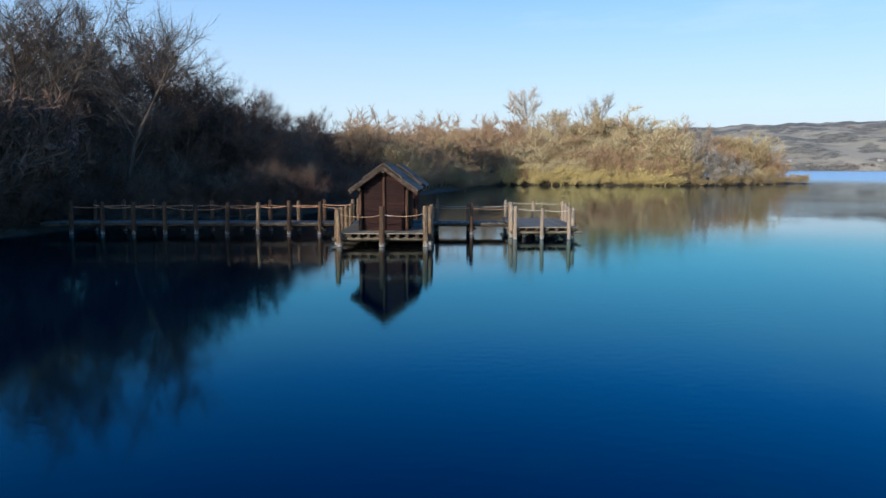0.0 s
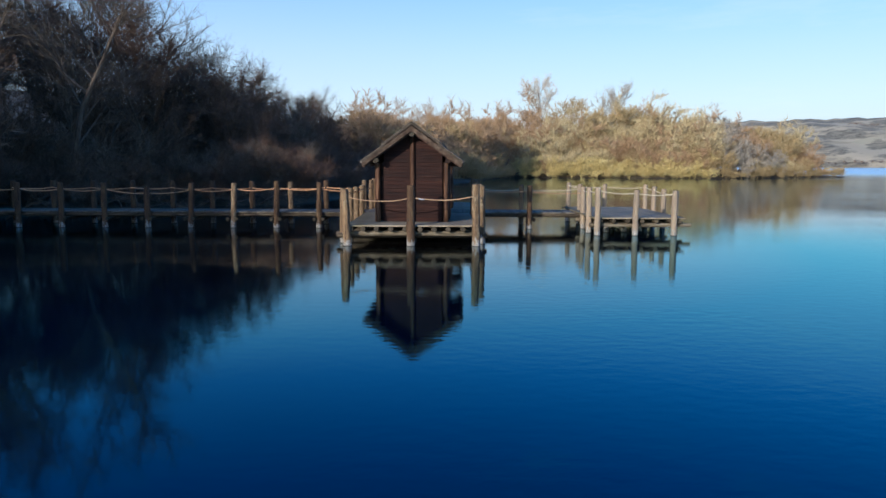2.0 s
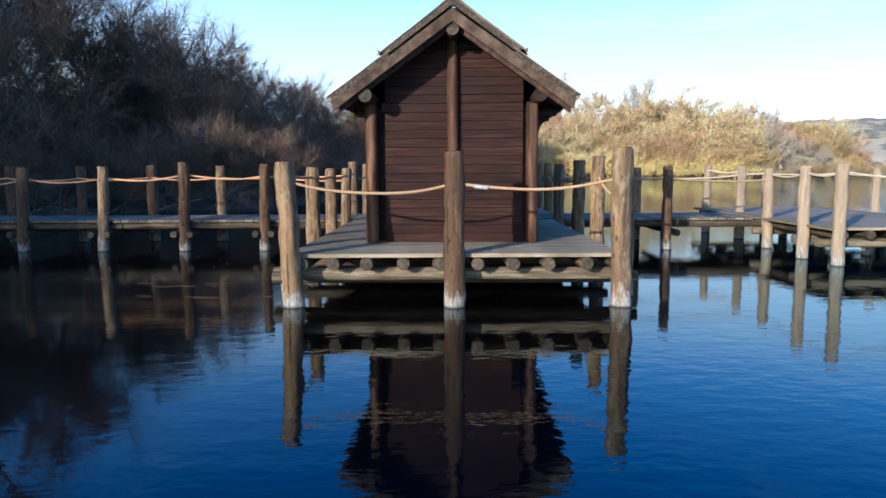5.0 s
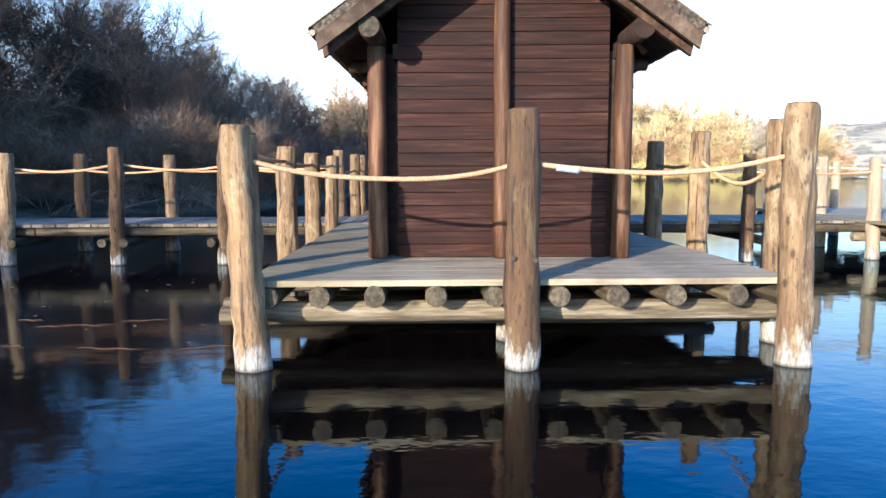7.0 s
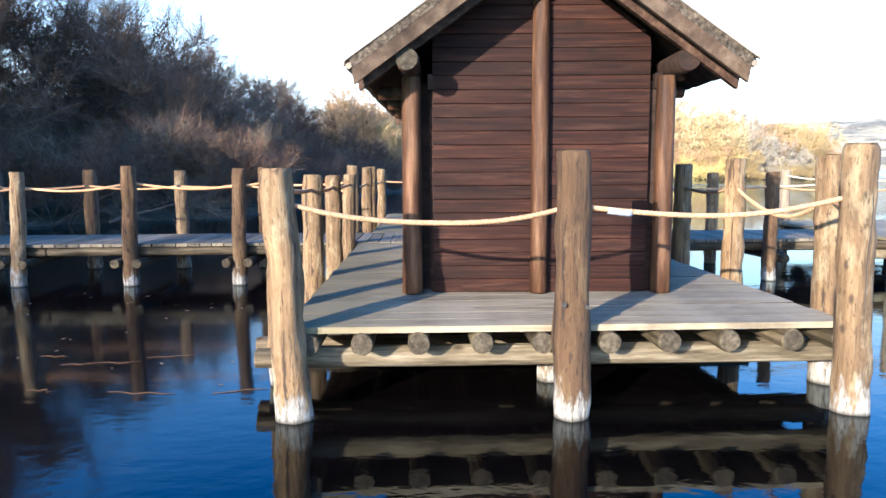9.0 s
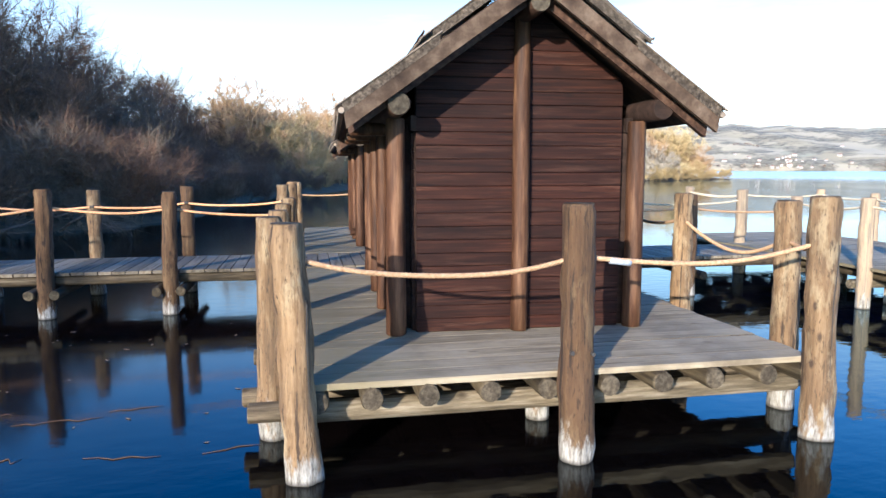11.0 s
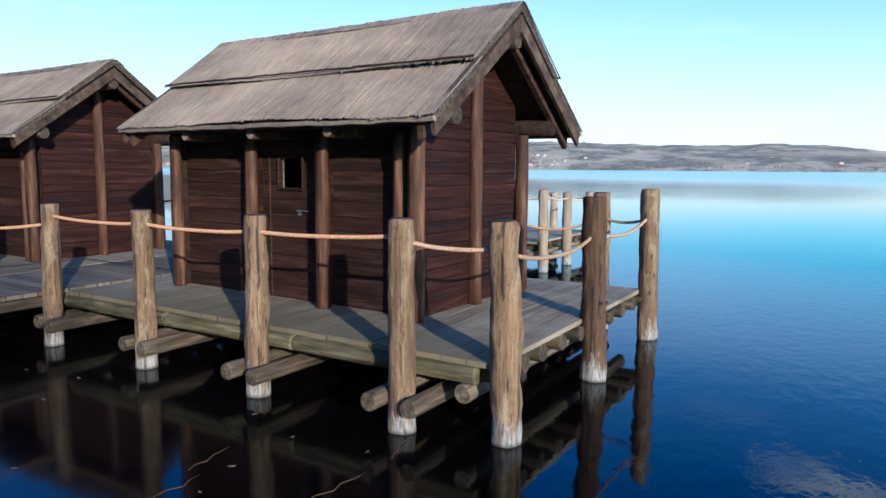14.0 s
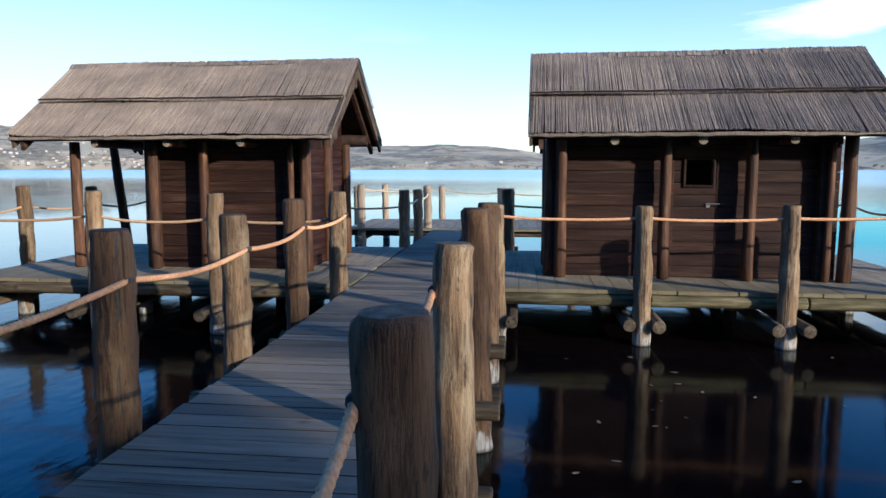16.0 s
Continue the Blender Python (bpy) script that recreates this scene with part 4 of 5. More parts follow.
def reeds(side, depth, u0, u1, lift, seed, ragged):
    """One course of reed thatch: thin strips that run down the slope."""
    r = random.Random(seed)
    verts, faces = [], []
    ex, ez = HALF, RIDGE_Z - EAVE_Z
    ln = math.hypot(ex, ez)
    nx, nz = ez / ln, ex / ln
    y = -0.035
    while y < depth + 0.035:
        w = r.uniform(0.006, 0.016)
        h = r.uniform(0.0, 0.003) * (2.5 if r.random() < 0.05 else 1) + lift
        cut = u1 + r.uniform(-ragged, ragged) * (2.2 if r.random() < 0.06 else 1)
        top = u0 + r.uniform(-0.012, 0.012)
        skew = r.uniform(-0.012, 0.012)
        k = len(verts)
        for u, dy in ((top, 0), ((top + cut) / 2, skew * 0.6), (cut, skew)):
            px, pz = ex * u, RIDGE_Z - ez * u
            sagz = -0.015 * math.sin(math.pi * min(u, 1)) + 0.012 * math.sin(y * 1.9 + seed) + 0.035 * max(0, u - 0.55) * noise.noise((y * 2.6, seed, 0.4))
            for q, hh in ((0.0, h - 0.008), (0.12, h - 0.002), (0.5, h + 0.001), (0.88, h - 0.002), (1.0, h - 0.008)):
                verts.append((side * (px + nx * hh), y + dy + q * w * 1.25, pz + nz * hh + sagz))
        for a in range(2):
            for q in range(4):
                f = (k + a * 5 + q, k + a * 5 + q + 1, k + a * 5 + q + 6, k + a * 5 + q + 5)
                faces.append(f if side < 0 else f[::-1])
        f = tuple(k + 10 + q for q in range(5))
        faces.append(f if side < 0 else f[::-1])
        y += w
    return verts, faces


def slope_board(y0, y1, side, u0, u1, drop, tall):
    ex, ez = HALF, RIDGE_Z - EAVE_Z
    a, b = (side * ex * u0, RIDGE_Z - ez * u0 - drop), (side * ex * u1, RIDGE_Z - ez * u1 - drop)
    v = []
    for y in (y0, y1):
        v += [(a[0], y, a[1]), (b[0], y, b[1]), (b[0] - side * 0.02, y, b[1] - tall), (a[0], y, a[1] - tall * 1.25)]
    f = [(0, 1, 2, 3), (7, 6, 5, 4), (0, 4, 5, 1), (1, 5, 6, 2), (2, 6, 7, 3), (3, 7, 4, 0)]
    return v, f if side < 0 else [q[::-1] for q in f]


def hut(at, turn, label, depth, back, left_posts, left_bays, door, right_hole):
    ob = thing("thatched_hut", (at[0], at[1], 0), label, "hut", "thatched huts", turn)
    fy = 0.55
    # walls
    for name, y, face in (("front_wall", fy, -1), ("rear_wall", back, 1)):
        tri = [(-0.93, FLOOR), (0.93, FLOOR), (0.93, roof_z(0.93)), (0, roof_z(0)), (-0.93, roof_z(-0.93))]
        v = [(x, y + d * 0.02 - face * 0.034, z) for d in (-1, 1) for x, z in tri]
        f = [(0, 1, 2, 3, 4), (9, 8, 7, 6, 5)] + [(k, k + 5, (k + 1) % 5 + 5, (k + 1) % 5) for k in range(5)]
        wall = part(name, (v, f), DARK_WOOD, ob, "dark stained horizontal boards")
        gable_boards(wall, y, face, 0.925)
    walls = {}
    for name, x, face in (("left_wall", -0.94, -1), ("right_wall", 1.0, 1)):
        walls[name] = part(name, box(x - 0.03, x + 0.03, fy - 0.02, back + 0.02, 2.37, 2.5), DARK_WOOD, ob, "dark stained horizontal boards")
    # dark corner fillets close the joints between the walls
    for y, s in ((fy + 0.21, -1), (fy + 0.09, 1), (back - 0.075, -1), (back - 0.075, 1)):
        part("corner_fillet", box(s * 1.005 - 0.075, s * 1.005 + 0.075, y - 0.05, y + 0.05, FLOOR, 2.44), DARK_WOOD, ob)
    for a, b in left_bays:
        lining(walls["left_wall"], -0.905, a, b, door[1] if door and a < door[1][0] < b else None)
        side_boards(walls["left_wall"], -0.94, -1, a, b, FLOOR, 2.37, (door[1],) if door and a < door[1][0] < b else ())
    lining(walls["right_wall"], 0.965, fy + 0.07, back - 0.05, right_hole)
    side_boards(walls["right_wall"], 1.0, 1, fy + 0.05, back, FLOOR, 2.37, (right_hole,) if right_hole else ())
    # upright logs
    uprights = [(-1.11, 0.48, 2.47, 0.088), (1.05, 0.49, 2.47, 0.085), (-1.0, back, 2.47, 0.085), (1.0, back, 2.47, 0.085),
                (-0.01, fy - 0.06, roof_z(0) - 0.1, 0.078), (0, back + 0.04, roof_z(0) - 0.1, 0.075)]
    uprights += [(-1.125, y, 2.44, 0.078) for y in left_posts] + [(1.085, y, 2.42, 0.075) for y in (1.65, 2.75)]
    uprights += [(-1.1, 0.7, 2.4, 0.05)]
    if back < depth - 1:
        uprights += [(-1.1, 3.97, 2.45, 0.08), (1.0, 4.5, 2.45, 0.08)]
    for k, (x, y, top, r) in enumerate(uprights):
        part("upright_log", log_between((x, y, FLOOR), (x, y + (0.2 if y == 4.5 else 0), top), r, 12, 6, k * 3.1 + at[1], 0.9), HUT_POST, ob, smooth=True)
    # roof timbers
    # the right log is dark wood: the roof's shade is put into its colour
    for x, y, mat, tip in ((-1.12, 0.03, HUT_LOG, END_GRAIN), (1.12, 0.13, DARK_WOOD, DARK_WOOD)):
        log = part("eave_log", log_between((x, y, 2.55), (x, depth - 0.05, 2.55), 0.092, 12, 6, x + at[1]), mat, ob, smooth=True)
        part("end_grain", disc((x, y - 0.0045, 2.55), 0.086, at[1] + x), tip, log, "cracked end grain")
    part("end_grain", disc((0, 0.0155, 3.36), 0.08, at[1]), END_GRAIN, ob, "cracked grey end grain")
    part("ridge_log", log_between((0, 0.02, 3.36), (0, depth - 0.05, 3.36), 0.085, 12, 6, at[1]), HUT_LOG, ob, smooth=True)
    y = 1.27
    while y < depth - 0.6:
        log = part("tie_log", log_between((-1.46, y, 2.42), (1.46, y, 2.42), 0.062, 10, 5, y + at[1]), HUT_POST, ob, smooth=True)
        v, f = disc((y, -1.4645, 2.42), 0.057, y + at[1])
        part("end_grain", ([(q, p, r) for p, q, r in v], [t[::-1] for t in f]), END_PALE, log, "pale sawn end grain")
        y += 1.07
    for y0 in (-0.02, depth - 0.02):
        for s in (-1, 1):
            part("bargeboard", slope_board(y0, y0 + 0.04, s, -0.004, 1.0, 0.045, 0.125), BARGE, ob, "weathered brown bargeboard")
            inner = y0 + 0.14 if y0 < 0 else y0 - 0.14
            part("rafter", slope_board(inner, inner + 0.06, s, 0.0, 0.985, 0.09, 0.13), HUT_LOG, ob)
    # roof
    roof = part("roof", join(*[slope_board(0.0, depth, s, 0.0, 0.99, 0.035, 0.05) for s in (-1, 1)]), DARK_WOOD, ob, "two-course grey-brown reed thatch")
    for s in (-1, 1):
        tagged(part("thatch", reeds(s, depth, 0.5, 1.022, 0.042, int(at[1]) + s, 0.008), THATCH, roof), kind="stuff")
        tagged(part("thatch", reeds(s, depth, -0.008, 0.572, 0.085, int(at[1]) + 9 + s, 0.010), THATCH, roof), kind="stuff")
        # sawn gable ends of both courses
        for y0 in (-0.03, depth - 0.025):
            tagged(part("thatch_end", join(slope_board(y0 + 0.006, y0 + 0.055, s, 0.52, 1.01, -0.04, 0.08), slope_board(y0 + 0.01, y0 + 0.051, s, 0.0, 0.56, -0.086, 0.07)), THATCH_END, roof, "weathered dark ends of the reeds"), kind="stuff")
        wave = [(s * (HALF * 0.562 + 0.064), -0.03 + depth * k / 40 * 1.012, RIDGE_Z - (RIDGE_Z - EAVE_Z) * 0.562 + 0.072 + 0.01 * noise.noise((k * 0.9, s, at[1]))) for k in range(41)]
        part("course_batten", tube(wave, [0.010] * 41, 5), HUT_LOG, roof)
        wave = [(s * (HALF * 1.012), -0.035 + depth * k / 40 * 1.015, EAVE_Z - 0.035 + 0.016 * noise.noise((k * 0.55, s, at[1]))) for k in range(41)]
        part("eave_edge", tube(wave, [0.026] * 41, 6), THATCH, roof)
    part("ridge_cap", reeds_ridge(depth), THATCH, roof)
    if door:
        (ya, yb), (ha, hb, za, zb) = door
        leaf = part("door", box(-0.966, -0.946, ya, ya + 0.03, FLOOR + 0.01, 2.33), BOARD_Y, ob, "plank door with a small square opening")
        part("stile", box(-0.974, -0.958, yb - 0.03, yb, FLOOR + 0.01, 2.33), BOARD_Y, leaf)
        rails = [box(-0.985, -0.925, ha - 0.03, ha, za - 0.03, zb + 0.03), box(-0.985, -0.925, hb, hb + 0.03, za - 0.03, zb + 0.03),
                 box(-0.986, -0.924, ha, hb, za - 0.03, za), box(-0.986, -0.924, ha, hb, zb, zb + 0.03)]
        part("window_frame", join(*rails), BOARD_Y, leaf)
        part("latch_plate", box(-0.973, -0.966, ya + 0.1, ya + 0.15, 1.555, 1.615, 0.002), METAL, leaf, "galvanised latch")
        part("latch_bar", box(-0.992, -0.976, ya - 0.02, ya + 0.16, 1.598, 1.612, 0.003), METAL, leaf, "galvanised latch")
    return ob


def reeds_ridge(depth):
    verts, faces, y = [], [], -0.035
    r = random.Random(5)
    while y < depth + 0.035:
        w, h, k = r.uniform(0.012, 0.03), r.uniform(0.045, 0.072), len(verts)
        for x, z in ((-0.15, -0.03), (-0.05, 0.048), (0.05, 0.048), (0.15, -0.03)):
            for q in (0, 1.15):
                verts.append((x + r.uniform(-0.012, 0.012), y + q * w, RIDGE_Z + z + h * 0.55))
        faces += [(k + 2 * q, k + 2 * q + 1, k + 2 * q + 3, k + 2 * q + 2)[::-1] for q in range(3)]
        y += w
    return verts, faces


hut((-1.905, 30.24), -1.9, "dark brown board hut with reed thatch on the front platform", 4.46, 4.2,
    (1.66, 2.72, 4.06), ((0.6, 1.66), (1.66, 2.72), (2.72, 4.2)), ((2.02, 2.62), (2.10, 2.44, 1.85, 2.18)), (2.06, 2.5, 1.85, 2.2))
hut((-1.66, 37.37), -1.0, "dark brown board hut with reed thatch and an open porch end", 4.6, 2.86,
    (1.98, 2.75), ((0.6, 1.98), (1.98, 2.86)), None, None)

# ---- bare winter trees ----


def skeleton(seed, height, stems, spread, levels=(7, 5), lean=0.0):
    """Branch lines of a bare tree: (points, radii, level)."""
    r = random.Random(seed)
    out = []

    def bend(p, d, length, rad, level, rise):
        pts, n = [p], 4 if level < 2 else 2
        for k in range(n):
            d = (d + Vector((r.gauss(0, 0.16), r.gauss(0, 0.16), rise + r.gauss(0, 0.08)))).normalized()
            pts.append(pts[-1] + d * length / n)
        out.append((pts, [rad * (1 - 0.75 * k / n) for k in range(n + 1)], level))
        return pts, d

    for s in range(stems):
        a = r.uniform(0, 6.283)
        base = Vector((math.cos(a), math.sin(a), 0)) * (0 if stems == 1 else r.uniform(0.05, 0.5) * spread)
        d = Vector((math.cos(a) * (0.08 if stems == 1 else 0.45 * spread) + lean, math.sin(a) * (0.08 if stems == 1 else 0.45 * spread), 1)).normalized()
        h = height * (0.62 if stems == 1 else r.uniform(0.45, 0.7))
        pts, _ = bend(base - Vector((0, 0, 0.4)), d, h, height * (0.0105 if stems == 1 else 0.0042), 0, 0.05)
        for b in range(levels[0]):
            t = 0.25 + 0.75 * (b + r.random()) / levels[0]
            k = min(int(t * 4), 3)
            p = pts[k].lerp(pts[k + 1], t * 4 - k)
            w = r.uniform(0, 6.283)
            d1 = Vector((math.cos(w), math.sin(w), r.uniform(0.25, 1.1))).normalized()
            l1 = height * r.uniform(0.2, 0.36) * (1.15 - 0.5 * t) * (1 if stems == 1 else 0.75)
            p1, _ = bend(p, d1, l1, height * 0.0036 * (1.2 - 0.6 * t), 1, 0.1)
            for c in range(levels[1]):
                u = 0.2 + 0.8 * (c + r.random()) / levels[1]
                j = min(int(u * 4), 3)
                q = p1[j].lerp(p1[j + 1], u * 4 - j)
                d2 = (d1 + Vector((r.gauss(0, 0.75), r.gauss(0, 0.75), r.gauss(0.15, 0.5)))).normalized()
                bend(q, d2, l1 * r.uniform(0.35, 0.65), height * 0.0015, 2, 0.1)
    return out


def twig_geo(branches, seed, per, length, width):
    """Fine twigs as long thin slivers in all directions from the outer branches."""
    r = random.Random(seed)
    verts, faces = [], []
    for pts, _, level in branches:
        if level == 0:
            continue
        count = per if level == 2 else int(per * 0.7)
        for _ in range(count):
            t = r.uniform(0.05, 1.0) * (len(pts) - 1)
            k = min(int(t), len(pts) - 2)
            p = pts[k].lerp(pts[k + 1], t - k)
            d = ((pts[-1] - pts[0]).normalized() * 0.8 + Vector((r.gauss(0, 0.6), r.gauss(0, 0.6), r.gauss(0.25, 0.5)))).normalized()
            for _ in range(2):
                ln = length * r.uniform(0.4, 1.2)
                side = d.cross(Vector((r.gauss(0, 1), r.gauss(0, 1), r.gauss(0, 1)))).normalized() * width * r.uniform(0.6, 1.3)
                tip = p + d * ln + Vector((0, 0, r.gauss(0, 0.08) * ln))
                i = len(verts)
                verts += [tuple(p - side), tuple(p + side), tuple(tip)]
                faces.append((i, i + 1, i + 2))
                p = p.lerp(tip, r.uniform(0.3, 0.7))
                d = (d + Vector((r.gauss(0, 0.6), r.gauss(0, 0.6), r.gauss(0.1, 0.4)))).normalized()
    return verts, faces


def wood_geo(branches, least=0.0):
    return join(*[tube(p, [max(q, least) for q in rad], (7, 4, 3)[level], False) for p, rad, level in branches])


def tree(kind, seed, height, material, label):
    """A pattern tree at the origin, later copied."""
    stems, spread, levels, per, length, width = kind
    br = skeleton(seed, height, stems, spread, levels)
    ob = thing("bare_tree" if stems == 1 else "bare_shrub", (0, 0, 0), label, "tree" if stems == 1 else "shrub", "bare trees on the bank")
    part("trunk", wood_geo(br, 0.008), BARK, ob)
    part("crown", twig_geo(br, seed + 1, per, length, width), material, ob, "mass of fine bare twigs")
    return ob


TALL, BROAD, SHRUB = (1, 1, (11, 6), 26, 0.8, 0.0075), (1, 1, (12, 6), 28, 0.75, 0.008), (8, 1.0, (5, 4), 12, 0.7, 0.008)
patterns_tall = [tree(TALL, 11, 11, TWIGS[0], "tall bare deciduous tree with brown twigs on the bank"),
                 tree(TALL, 12, 11, TWIGS[2], "tall bare deciduous tree with grey twigs on the bank"),
                 tree(BROAD, 13, 9, TWIGS[1], "broad bare tree with russet twigs on the bank"),
                 tree(BROAD, 14, 9, TWIGS[0], "broad bare tree with brown twigs on the bank")]
patterns_shrub = [tree(SHRUB, 21, 5, TWIGS[1], "dense bare shrub with russet twigs at the water's edge"),
                  tree(SHRUB, 22, 5, TWIGS[0], "dense bare shrub with brown twigs at the water's edge"),
                  tree(SHRUB, 23, 5, TWIGS[2], "dense bare shrub with grey twigs at the water's edge")]


def put_tree(pattern, base_height, x, y, h):
    z = float(ground_height(np.array(x), np.array(y))) - 0.05
    m = pose(x, y, z, rng.uniform(-5, 5), rng.uniform(-5, 5), rng.uniform(0, 360))
    ob = copy_thing(pattern, m)
    s = h / base_height
    ob.scale = (s * rng.uniform(0.9, 1.15), s * rng.uniform(0.9, 1.15), s)


def along_shore(first, last, step, inland, jitter):
    """Places along a stretch of the shore, some metres inland."""
    pts = SHORE[first:last + 1]
    for (ax, ay), (bx, by) in zip(pts, pts[1:]):
        n = max(1, int(math.hypot(bx - ax, by - ay) / step))
        for k in range(n):
            t = (k + rng.random()) / n
            ln = math.hypot(bx - ax, by - ay)
            nx, ny = -(by - ay) / ln, (bx - ax) / ln
            d = inland + rng.uniform(-jitter, jitter)
            yield ax + (bx - ax) * t + nx * d, ay + (by - ay) * t + ny * d


# rows added outside the view to throw shade on the footbridge
for step, inland, lo, hi, a, b in ((2.4, 3.0, 12.0, 14.5, 2, 3), (2.6, 7.0, 12.5, 15.0, 2, 3), (2.8, 12.0, 13.0, 15.5, 2, 3), (2.6, 2.0, 10.0, 12.5, 3, 5), (2.8, 6.0, 11.0, 14.0, 3, 5), (3.0, 10.0, 12.0, 15.0, 3, 5), (3.4, 20.0, 13, 16, 2, 3)):
    for x, y in along_shore(a, b, step, inland, 1.2):
        if y < (0.6 - 0.82 * (x + 30)) * 1.0 and a == 2:
            continue
        i = rng.randrange(4)
        put_tree(patterns_tall[i], 11 if i < 2 else 9, x, y, rng.uniform(lo, hi))
# left bank: shrubs by the water, trees behind; the stretch south-west of the bridge shades it
for step, inland, jitter, tall, lo, hi, a, b in (
        (1.6, 0.6, 0.7, False, 2.8, 5.0, 5, 13), (2.0, 3.0, 1.0, False, 4.2, 6.4, 5, 13), (2.6, 6.0, 1.5, True, 6.0, 9.0, 5, 13),
        (3.0, 10.0, 2.0, True, 8.0, 11.0, 4, 13), (3.6, 15.0, 2.5, True, 9.0, 12.5, 3, 13), (4.4, 21.0, 3.0, True, 9.5, 13.0, 3, 13), (5.0, 28.0, 3.0, True, 10.0, 13.5, 3, 11), (6.0, 37.0, 4.0, True, 11, 14, 2, 8)):
    for x, y in along_shore(a, b, step, inland, jitter):
        f = 1.0
        if y > 62:
            f = min(1.1, max(0.6, 0.62 - 0.055 * (x + 6)))
        elif tall and y > 48:
            f = min(1.2, max(0.8, 0.75 - 0.055 * (x + 6)))
        if x < -16 and 28 < y < 66 and tall:
            f = 1.38 if x > -19 else 1.5
        k = rng.random()
        if tall:
            i = rng.randrange(4)
            put_tree(patterns_tall[i], 11 if i < 2 else 9, x, y, f * (lo + (hi - lo) * k))
        else:
            put_tree(patterns_shrub[rng.randrange(3)], 5, x, y, f * (lo + (hi - lo) * k))
for ob in patterns_tall + patterns_shrub:
    ob.location = (-60 - 9 * rng.random(), 60 + 40 * rng.random(), 7.0)

# thin saplings and brushwood fill the ground between the trees
BRUSH = (8, 0.9, (4, 2), 7, 0.75, 0.008)
put_tree(patterns_tall[1], 11, -25.0, 44.0, 19)
put_tree(patterns_tall[1], 11, -20.6, 45.5, 18.5)
put_tree(patterns_tall[1], 11, -24.0, 39.5, 18.5)
put_tree(patterns_tall[0], 11, -29.5, 47.0, 19)

# far promontory: one mass of bare woods, with willows and a few taller trees


def woods(name, spots, seeds, shape, material, label, category, wood_levels=1, least=0.03):
    """Many bare trees of a few patterns as one mass; spots are x, y, height and width."""
    pats = []
    for s in seeds:
        br = skeleton(s, 10, shape[0], shape[1], shape[2])
        limbs = [tube(p, [max(q, least) for q in rad], 4 if level == 0 else 3, False) for p, rad, level in br if level < wood_levels]
        v, f = join(twig_geo(br, s + 3, shape[3], shape[4], shape[5]), *limbs)
        pats.append((np.array(v), np.array([q if len(q) == 4 else (*q, -1) for q in f])))
    allv, allf, k = [], [], 0
    for x, y, h, w in spots:
        v, f = pats[rng.randrange(len(pats))]
        a, s = rng.uniform(0, 6.283), h / 10
        c, sn = math.cos(a), math.sin(a)
        z = float(ground_height(np.array(x), np.array(y))) - 0.1
        q = np.stack([x + s * w * (c * v[:, 0] - sn * v[:, 1]), y + s * w * (sn * v[:, 0] + c * v[:, 1]), z + s * v[:, 2]], 1)
        allv.append(q)
        allf.append(np.where(f >= 0, f + k, -1))
        k += len(v)
    faces = [tuple(t[:3]) if t[3] < 0 else tuple(t) for t in np.concatenate(allf).tolist()]
    ob = part(name, (np.concatenate(allv).tolist(), faces), material)
    return tagged(ob, label, category, kind="stuff")


# many-stemmed alders and willows that hide the ground down to the water
THICKET = (6, 1.0, (5, 4), 11, 0.8, 0.03)
SCRUB = (7, 1.0, (4, 3), 6, 1.6, 0.055)
fill = random.Random(17)
spots = []
for step, inland, jitter, lo, hi in ((1.8, 2.5, 1.2, 6, 8), (2.1, 6, 1.6, 9, 11.5), (2.4, 10, 2, 12, 14.5), (3.4, 15.5, 2.5, 14, 16.5), (4.6, 22, 3, 15.5, 18.5)):
    for x, y in along_shore(13, 18, step, inland, jitter):
        if x > -14:
            h = rng.uniform(lo, hi) * (1.24 if x > 20 else 0.95)
            spots.append((x, y, min(h, rng.uniform(12.5, 15)) if x < -1 else h, rng.uniform(0.85, 1.15)))
for step, inland, jitter, lo, hi in ((2.0, 1.8, 1.5, 4, 7.5), (2.3, 6, 2.5, 9, 14), (2.8, 12, 3, 13, 17)):
    for x, y in along_shore(18, 20, step, inland, jitter):
        f = min(1.0, max(0.14, (90 - x) / 15))
        spots.append((x, y, 1.15 * rng.uniform(lo, hi) * f, rng.uniform(0.8, 1.05)))
count = len(spots) + 34
while len(spots) < count:
    x, y = fill.uniform(-3, 17), fill.uniform(118, 190)
    if land_distance(x, y) > 3:
        spots.append((x, y, fill.uniform(14, 18), 0.95))
kinds = [[], [], [], []]
for spot in spots:
    u = noise.noise((spot[0] * 0.09, spot[1] * 0.09, 3.0)) + 0.35 * fill.gauss(0, 1) - (0.45 if spot[0] < 22 else 0)
    pale = 54 < spot[0] < 72 and spot[1] < 162 and fill.random() < 0.5
    kinds[3 if pale else 0 if u < -0.12 else 1 if u < 0.2 else 2].append(spot)
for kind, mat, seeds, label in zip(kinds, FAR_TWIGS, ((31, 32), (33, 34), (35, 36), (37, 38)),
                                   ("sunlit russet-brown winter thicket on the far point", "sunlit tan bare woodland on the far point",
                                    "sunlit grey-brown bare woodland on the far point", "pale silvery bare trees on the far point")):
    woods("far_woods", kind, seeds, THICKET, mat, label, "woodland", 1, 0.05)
spots = [(x, y, rng.uniform(4.0, 7.0), rng.uniform(1.0, 1.4)) for x, y in along_shore(15, 17, 1.9, 1.6, 1.2)]
spots += [(x, y, rng.uniform(2.2, 3.6), rng.uniform(1.3, 1.8)) for x, y in along_shore(15, 17, 1.9, 0.2, 0.5)]
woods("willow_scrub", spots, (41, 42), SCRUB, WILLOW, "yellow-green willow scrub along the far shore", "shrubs")
